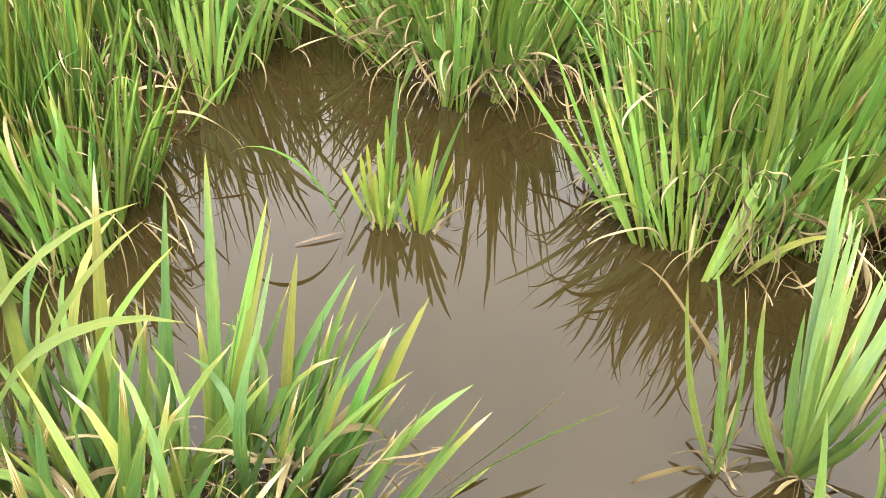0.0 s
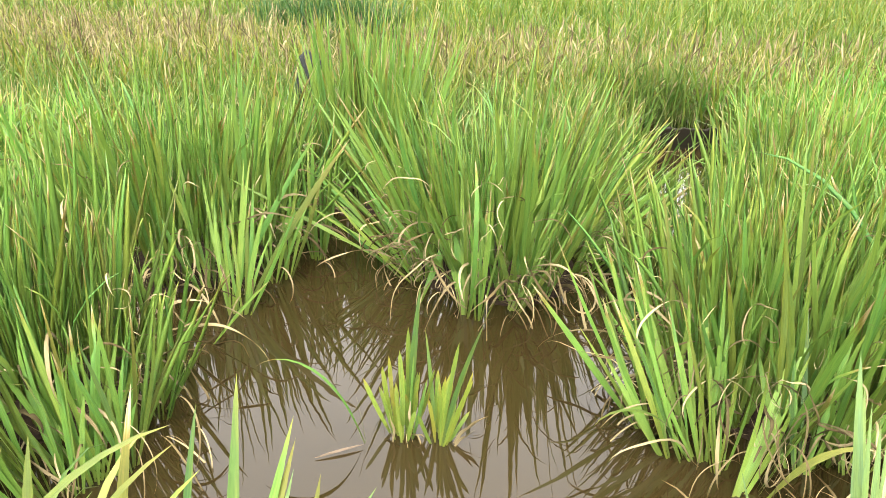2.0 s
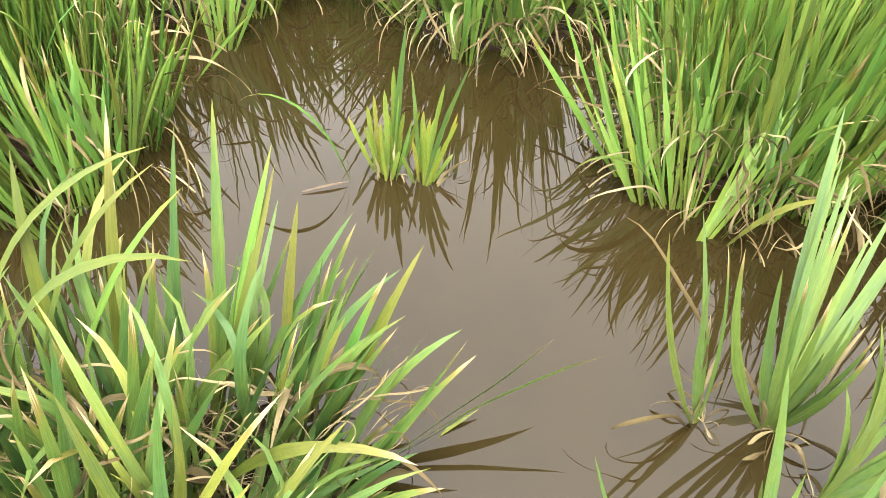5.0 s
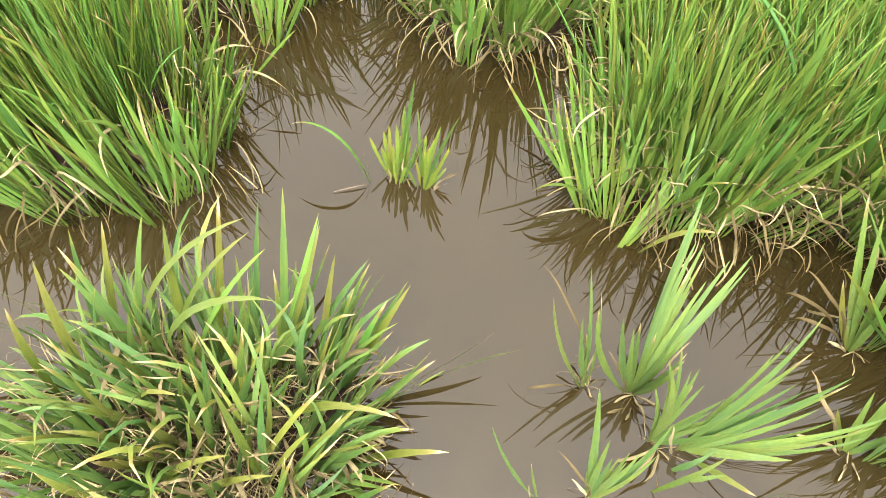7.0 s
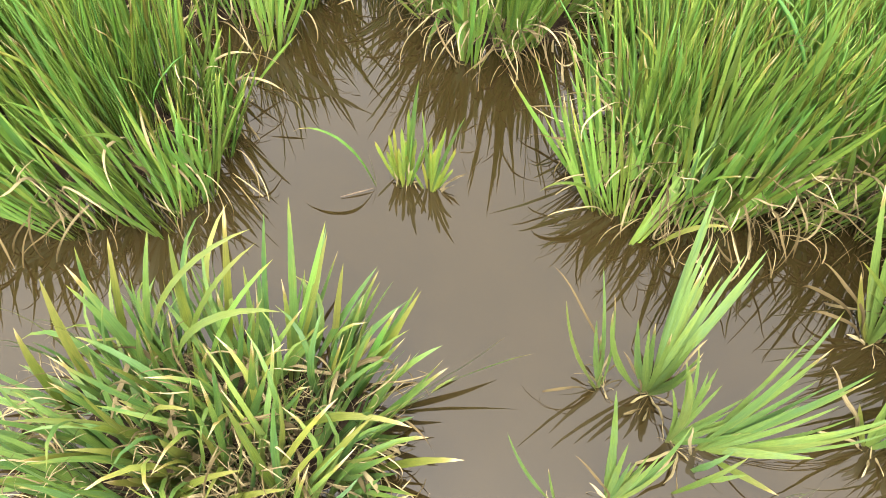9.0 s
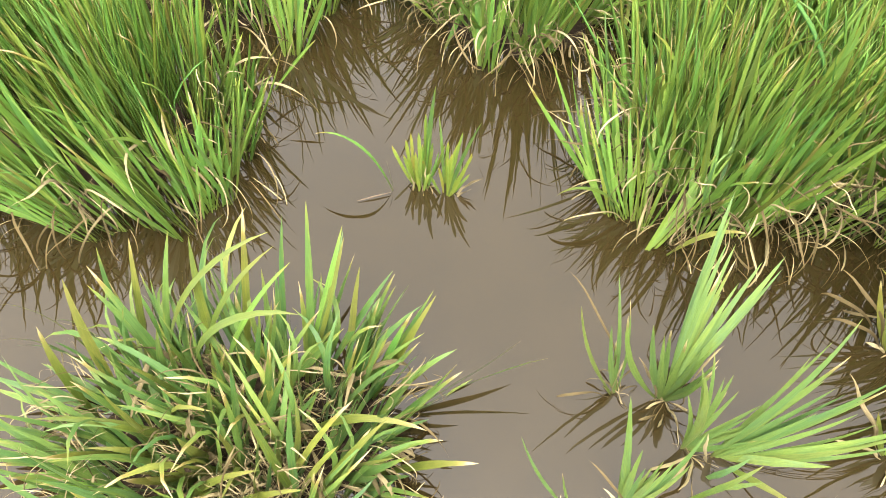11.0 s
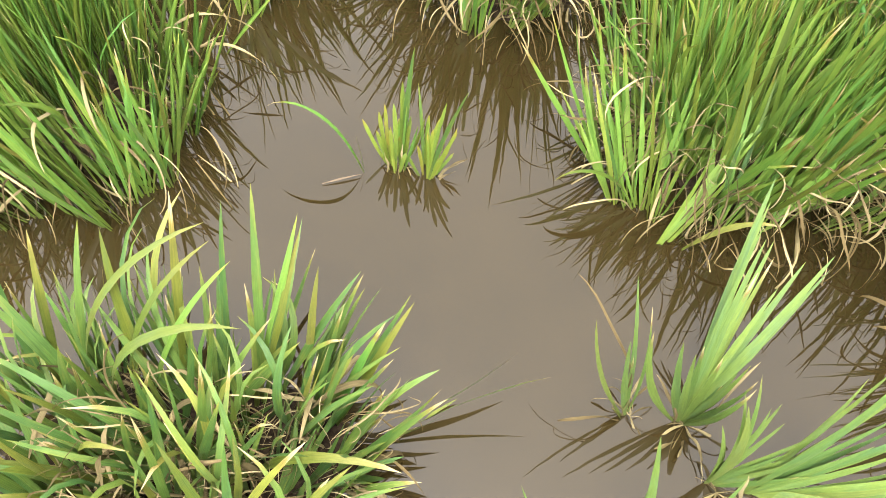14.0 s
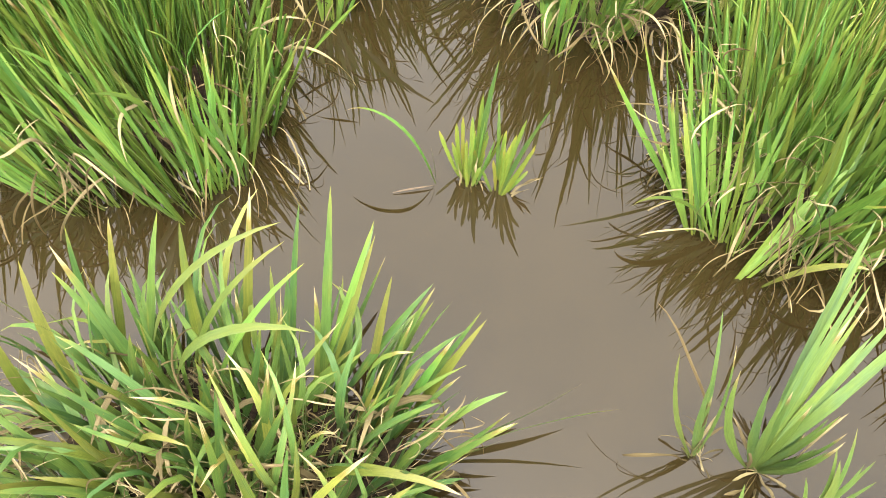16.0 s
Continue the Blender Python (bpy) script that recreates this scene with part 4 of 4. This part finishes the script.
dry_foot(near, 8, 0.46, 0.36, 9, 0.15)
thin = plant("iris_plant", (0.34, 0.347, 0), "two thin iris blades", YOUNG)
single(thin, [(0.340, 0.347, 0.191, 0.377, 0.307, 0.1, 0.12, 0.0096, "n"), (0.342, 0.347, 0.299, 0.377, 0.134, 0.1, 0.05, 0.0074, "n"), (0.345, 0.345, 0.31, 0.36, 0.05, 1.5, 0.1, 0.008, "d")], ACROSS)


def young(label, x, y, rows, dry, seed, kinds, size):
    thing = plant("iris_plant", (x, y, 0), label, YOUNG)
    rim_fans(thing, seed, kinds, rows, 0.016)
    dry_foot(thing, seed, x, y, dry, size)
    return thing


edge = young("upright iris plant with curled withered outer leaves", 1.18, 0.85, [(1.24, 0.88, 0.20, 0.10, 0.3, 9, 0.52, 0.22), (1.33, 0.92, 0.10, 0.00, 0.3, 10, 0.60, 0.25), (1.36, 0.82, 0.25, -0.05, 0.4, 9, 0.55, 0.25)], 6, 41, SLIM, 0.16)
single(edge, [
    (1.178, 0.852, 1.045, 1.045, 0.420, 0.05, 0.03, 0.0252, "n"),
    (1.178, 0.852, 1.079, 0.996, 0.400, 0.05, 0.00, 0.0253, "n"),
    (1.178, 0.852, 1.127, 0.936, 0.360, 0.08, -0.05, 0.0254, "n"),
    (1.178, 0.852, 1.151, 0.868, 0.250, 0.08, -0.05, 0.0257, "n"),
    (1.178, 0.852, 1.074, 1.003, 0.330, 0.05, 0.05, 0.0197, "n"),
    (1.178, 0.852, 1.060, 0.925, 0.220, 0.10, 0.10, 0.0163, "y"),
], None, (-0.2, -0.9, 0.2))
single(edge, [
    (1.178, 0.852, 1.016, 1.002, 0.020, 1.60, 0.05, 0.0220, "d"),
    (1.178, 0.852, 1.022, 0.919, 0.030, 1.50, 0.05, 0.0220, "d"),
    (1.178, 0.852, 1.005, 0.994, 0.160, 1.00, 0.10, 0.0194, "d"),
    (1.178, 0.852, 1.114, 0.872, 0.010, 1.20, 0.10, 0.0220, "d"),
    (1.178, 0.852, 1.243, 0.867, 0.020, 0.80, 0.10, 0.0220, "d"),
    (1.178, 0.852, 1.218, 0.818, 0.010, 0.80, 0.10, 0.0220, "d"),
])
low_edge = young("leaning iris plant with a withered leaf", 1.10, 0.56, [(1.17, 0.55, 0.35, 0.05, 0.3, 9, 0.45, 0.3), (1.25, 0.50, 0.2, 0.0, 0.4, 9, 0.5, 0.3)], 6, 42, SLIM, 0.14)
single(low_edge, [
    (1.098, 0.559, 1.075, 0.627, 0.200, 0.10, 0.05, 0.0218, "n"),
    (1.098, 0.559, 1.116, 0.610, 0.220, 0.10, 0.00, 0.0261, "n"),
    (1.098, 0.559, 1.167, 0.571, 0.200, 0.20, 0.00, 0.0264, "n"),
    (1.098, 0.559, 1.147, 0.569, 0.100, 0.20, 0.00, 0.0246, "n"),
    (1.098, 0.559, 1.009, 0.599, 0.150, 0.10, 0.05, 0.0152, "y"),
    (1.098, 0.559, 1.100, 0.630, 0.300, 0.10, 0.00, 0.0215, "n"),
], None, (-0.3, -0.85, 0.4))
single(low_edge, [
    (1.098, 0.559, 0.911, 0.642, 0.240, 0.30, 0.05, 0.0220, "d"),
    (1.098, 0.559, 0.907, 0.544, 0.100, 0.80, 0.05, 0.0200, "d"),
    (1.098, 0.559, 1.055, 0.480, 0.010, 0.50, 0.10, 0.0205, "d"),
    (1.098, 0.559, 1.109, 0.487, 0.010, 0.50, 0.10, 0.0206, "d"),
])
young("small iris fan beside a drooping withered leaf", 0.78, 0.33, [(0.78, 0.33, 0.20, 0.00, 0.2, 7, 0.28, 0.4)], 5, 43, SLIM, 0.2)
floating = tagged(new("floating_leaf", leaf_shape("floating_leaf", dry_material("bleached_leaf", (0.270, 0.205, 0.150), (0.130, 0.090, 0.062)), 0.08, 0.05, 0.2, 0.07, 8, 0.2)), "withered pinkish leaf floating on the water", "leaf")
floating.matrix_world = pose(-0.31, 1.177, 0.004, 0, 88, 25) @ Matrix.Diagonal((0.11, 0.11, 0.11, 1))


# ---- beds of reeds beyond ----
def bed(name, label, spots, length, material, seed, wide=0.018, lean=0.30, profile=((0.0, 0.8), (0.4, 1.0), (0.75, 0.7), (1.0, 0.0))):
    """Thousands of blades as one mesh: a folded strip of three rings and a tip for each. profile: heights and widths of the rings."""
    g = np.random.default_rng(seed)
    n = len(spots)
    foot = np.c_[spots, np.full(n, -0.02)]
    turn, tilt = g.uniform(0, 2 * np.pi, n), np.abs(g.normal(0, lean, n))
    tall = length * g.uniform(0.5, 1.12, n)
    out = np.c_[np.cos(turn), np.sin(turn), np.zeros(n)]
    yaw = g.uniform(0, np.pi, n)
    side = np.c_[np.cos(yaw), np.sin(yaw), np.zeros(n)]
    fold = np.c_[-np.sin(yaw), np.cos(yaw), np.zeros(n)]
    rise = np.c_[np.zeros(n), np.zeros(n), np.ones(n)]
    sag = g.uniform(0, 0.7, n) ** 2
    verts, us, vs = [], [], []
    for v, w in profile:
        p = foot + tall[:, None] * (rise * (v * np.cos(tilt) - sag * v ** 3 * 0.5)[:, None] + out * (v * np.sin(tilt) + sag * v ** 2.5)[:, None])
        if w == 0:
            verts.append(p), us.append(0.5), vs.append(1.0)
            continue
        half = (wide * w * 0.5 * g.uniform(0.7, 1.3, n))[:, None]
        for s, f, u in ((-1, 0, 0.0), (0, 0.35, 0.5), (1, 0, 1.0)):
            verts.append(p + side * half * s + fold * half * f), us.append(u), vs.append(v)
    verts = np.stack(verts, 1)
    quads = [(0, 1, 4, 3), (1, 2, 5, 4), (3, 4, 7, 6), (4, 5, 8, 7)]
    tris = [(6, 7, 9), (7, 8, 9)]
    base = np.arange(n)[:, None] * 10
    loops = np.concatenate([(base + np.array(f)) for f in quads + tris], 1).ravel()
    counts = np.tile([4] * 4 + [3] * 2, n)
    mesh = bpy.data.meshes.new(name)
    mesh.vertices.add(n * 10), mesh.loops.add(len(loops)), mesh.polygons.add(len(counts))
    mesh.vertices.foreach_set("co", verts.astype(np.float32).ravel())
    mesh.loops.foreach_set("vertex_index", loops.astype(np.int32))
    mesh.polygons.foreach_set("loop_start", np.r_[0, np.cumsum(counts)[:-1]].astype(np.int32))
    mesh.polygons.foreach_set("use_smooth", np.ones(len(counts), bool))
    uv = mesh.uv_layers.new(name="UVMap")
    flat = np.c_[np.tile(us, n), np.tile(vs, n)][loops]
    uv.data.foreach_set("uv", flat.astype(np.float32).ravel())
    mesh.update(calc_edges=True)
    mesh.materials.append(material)
    return tagged(new(name, mesh), label, "reeds", kind="stuff")


def scatter(seed, count, x0, x1, y0, y1, keep, tight=0.07, per=6):
    """Feet of blades, gathered in small tufts within a stretch of the plan."""
    g = np.random.default_rng(seed)
    tufts = np.c_[g.uniform(x0, x1, count), g.uniform(y0, y1, count)]
    tufts = np.array([p for p in tufts if keep(*p)])
    return (tufts[:, None, :] + g.normal(0, tight, (len(tufts), per, 2)) * [1, 1]).reshape(-1, 2)


def channel(x, y):
    """The strip of open water that runs back between the clumps."""
    return abs(x - 0.31 * y - 0.02) < 0.07 + 0.32 * max(0, y - 2.7) and y < 4.35 or abs(x + 0.195 * y) < 0.12 and 3.9 < y < 5.75


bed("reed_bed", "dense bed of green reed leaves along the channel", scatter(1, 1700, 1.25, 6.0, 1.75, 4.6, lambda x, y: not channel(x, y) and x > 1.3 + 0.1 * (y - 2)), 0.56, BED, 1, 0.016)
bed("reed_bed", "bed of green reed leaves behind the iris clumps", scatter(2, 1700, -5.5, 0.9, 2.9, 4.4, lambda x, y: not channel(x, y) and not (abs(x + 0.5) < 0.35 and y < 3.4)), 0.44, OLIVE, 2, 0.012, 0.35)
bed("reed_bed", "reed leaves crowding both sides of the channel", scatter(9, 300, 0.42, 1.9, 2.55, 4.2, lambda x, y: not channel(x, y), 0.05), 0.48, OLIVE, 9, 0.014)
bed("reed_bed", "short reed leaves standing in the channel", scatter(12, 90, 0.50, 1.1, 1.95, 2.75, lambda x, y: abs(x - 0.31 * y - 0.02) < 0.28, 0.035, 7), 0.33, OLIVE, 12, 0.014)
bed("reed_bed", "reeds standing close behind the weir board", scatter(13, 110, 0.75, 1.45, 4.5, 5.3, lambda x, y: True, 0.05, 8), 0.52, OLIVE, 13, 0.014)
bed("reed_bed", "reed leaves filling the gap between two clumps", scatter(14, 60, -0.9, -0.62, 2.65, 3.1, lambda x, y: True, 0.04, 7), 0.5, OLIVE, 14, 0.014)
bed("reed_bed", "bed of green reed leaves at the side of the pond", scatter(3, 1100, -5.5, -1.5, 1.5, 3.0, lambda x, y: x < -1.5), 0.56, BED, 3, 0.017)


def patch(x, y):
    """Where the field has browned, from 0 to 1, in drifts."""
    drift = noise.noise((x * 0.55, y * 0.9, 3.0)) * 0.55 + noise.noise((x * 1.7, y * 2.0, 8.0)) * 0.3
    return drift + 0.72 - abs(y - 5.5 + 0.22 * x) * (0.46 + 0.05 * x)


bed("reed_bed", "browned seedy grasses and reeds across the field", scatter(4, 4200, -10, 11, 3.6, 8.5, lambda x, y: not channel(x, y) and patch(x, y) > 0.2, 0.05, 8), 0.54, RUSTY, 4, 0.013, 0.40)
bed("dry_grass", "straw-coloured withered stalks among the reeds", scatter(5, 1500, -10, 11, 3.6, 8.0, lambda x, y: not channel(x, y) and patch(x, y) > 0.30, 0.05, 6), 0.55, STRAW, 5, 0.010, 0.4)
bed("dry_grass", "brown withered seed heads on thin stalks above the reeds", scatter(15, 4200, -10, 11, 4.2, 8.2, lambda x, y: not channel(x, y) and patch(x, y) > 0.18, 0.07, 4), 0.60, SEEDY, 15, 0.012, 0.22, ((0.0, 0.2), (0.84, 0.25), (0.92, 1.0), (1.0, 0.0)))
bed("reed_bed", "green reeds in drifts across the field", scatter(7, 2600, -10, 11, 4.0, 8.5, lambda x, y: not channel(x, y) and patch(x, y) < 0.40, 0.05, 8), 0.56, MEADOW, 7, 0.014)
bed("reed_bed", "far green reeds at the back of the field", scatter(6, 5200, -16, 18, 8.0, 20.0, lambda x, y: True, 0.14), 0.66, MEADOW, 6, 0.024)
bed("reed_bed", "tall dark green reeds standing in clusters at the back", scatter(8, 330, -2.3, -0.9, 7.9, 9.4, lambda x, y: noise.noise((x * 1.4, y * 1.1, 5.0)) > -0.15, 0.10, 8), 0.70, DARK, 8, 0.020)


# ---- small built things at the back ----
def timber(name, label, length, height, thick, place, turn, seed):
    """A weathered board on edge, its rim worn uneven."""
    q = random.Random(seed)
    bm = bmesh.new()
    bmesh.ops.create_grid(bm, x_segments=14, y_segments=3, size=0.5)
    for v in bm.verts:
        v.co = Vector((v.co.x * length, 0, (v.co.y + 0.5) * height + (q.uniform(-0.012, 0.012) if v.co.y > 0.4 else 0)))
    extruded = bmesh.ops.extrude_face_region(bm, geom=bm.faces[:])
    for v in extruded["geom"]:
        if isinstance(v, bmesh.types.BMVert):
            v.co.y += thick + q.uniform(-0.004, 0.004)
    bmesh.ops.recalc_face_normals(bm, faces=bm.faces)
    bmesh.ops.bevel(bm, geom=[e for e in bm.edges if e.is_manifold and e.calc_face_angle() > 0.9], offset=0.005, segments=1, affect="EDGES")
    mesh = bpy.data.meshes.new(name)
    bm.to_mesh(mesh)
    bm.free()
    mesh.materials.append(WOOD)
    ob = tagged(new(name, mesh), label, "board")
    ob.matrix_world = pose(*place, 0, 0, turn)
    return ob


def wood_material():
    n = Net("wet_board")
    place = n.add("ShaderNodeTexCoord").outputs["Object"]
    split = n.tree.nodes.new("ShaderNodeSeparateXYZ")
    n.put(split.inputs[0], place)
    grain = n.noise(n.join(n.math("MULTIPLY", split.outputs[0], 2.0), split.outputs[1], n.math("MULTIPLY", split.outputs[2], 40.0)), 1.5, 4.0)
    stain = n.noise(place, 5.0, 3.0)
    colour = n.mix(grain, (0.004, 0.0034, 0.002), (0.012, 0.010, 0.006))
    colour = n.mix(n.step(stain, 0.5, 0.7), colour, (0.008, 0.010, 0.004))
    bump = n.add("ShaderNodeBump", Strength=0.5, Distance=0.003, Height=grain)
    body = n.add("ShaderNodeBsdfPrincipled", Base_Color=colour, Roughness=0.7, Normal=bump.outputs[0])
    body.inputs["Specular IOR Level"].default_value = 0.08
    n.put(n.out.inputs[0], body.outputs[0])
    return n.mat


def stone_material():
    n = Net("grey_stone")
    place = n.add("ShaderNodeTexCoord").outputs["Object"]
    colour = n.mix(n.noise(place, 14.0, 5.0), (0.005, 0.006, 0.006), (0.022, 0.025, 0.024))
    bump = n.add("ShaderNodeBump", Strength=0.5, Distance=0.006, Height=n.noise(place, 40.0, 4.0))
    body = n.add("ShaderNodeBsdfPrincipled", Base_Color=colour, Roughness=0.9, Normal=bump.outputs[0])
    body.inputs["Specular IOR Level"].default_value = 0.08
    n.put(n.out.inputs[0], body.outputs[0])
    return n.mat


WOOD, STONE = wood_material(), stone_material()
timber("weir_board", "dark wet weir board holding back the upper water", 0.36, 0.27, 0.03, (1.31, 4.02, -0.15), 4, 61)
timber("edging_board", "weathered brown edging board half hidden in the reeds", 1.3, 0.30, 0.03, (-3.1, 4.30, -0.15), 3, 62)
bm = bmesh.new()
bmesh.ops.create_icosphere(bm, subdivisions=4, radius=1)
for v in bm.verts:
    v.co *= 1 + 0.22 * noise.noise(v.co * 1.3) + 0.06 * noise.noise(v.co * 5)
mesh = bpy.data.meshes.new("stone")
bm.to_mesh(mesh)
bm.free()
for p in mesh.polygons:
    p.use_smooth = True
mesh.materials.append(STONE)
stone = tagged(new("stone", mesh), "grey boulder standing half hidden among the reeds", "stone")
stone.matrix_world = pose(-0.94, 4.25, 0.05, 0, 0, 20) @ Matrix.Diagonal((0.14, 0.12, 0.42, 1))
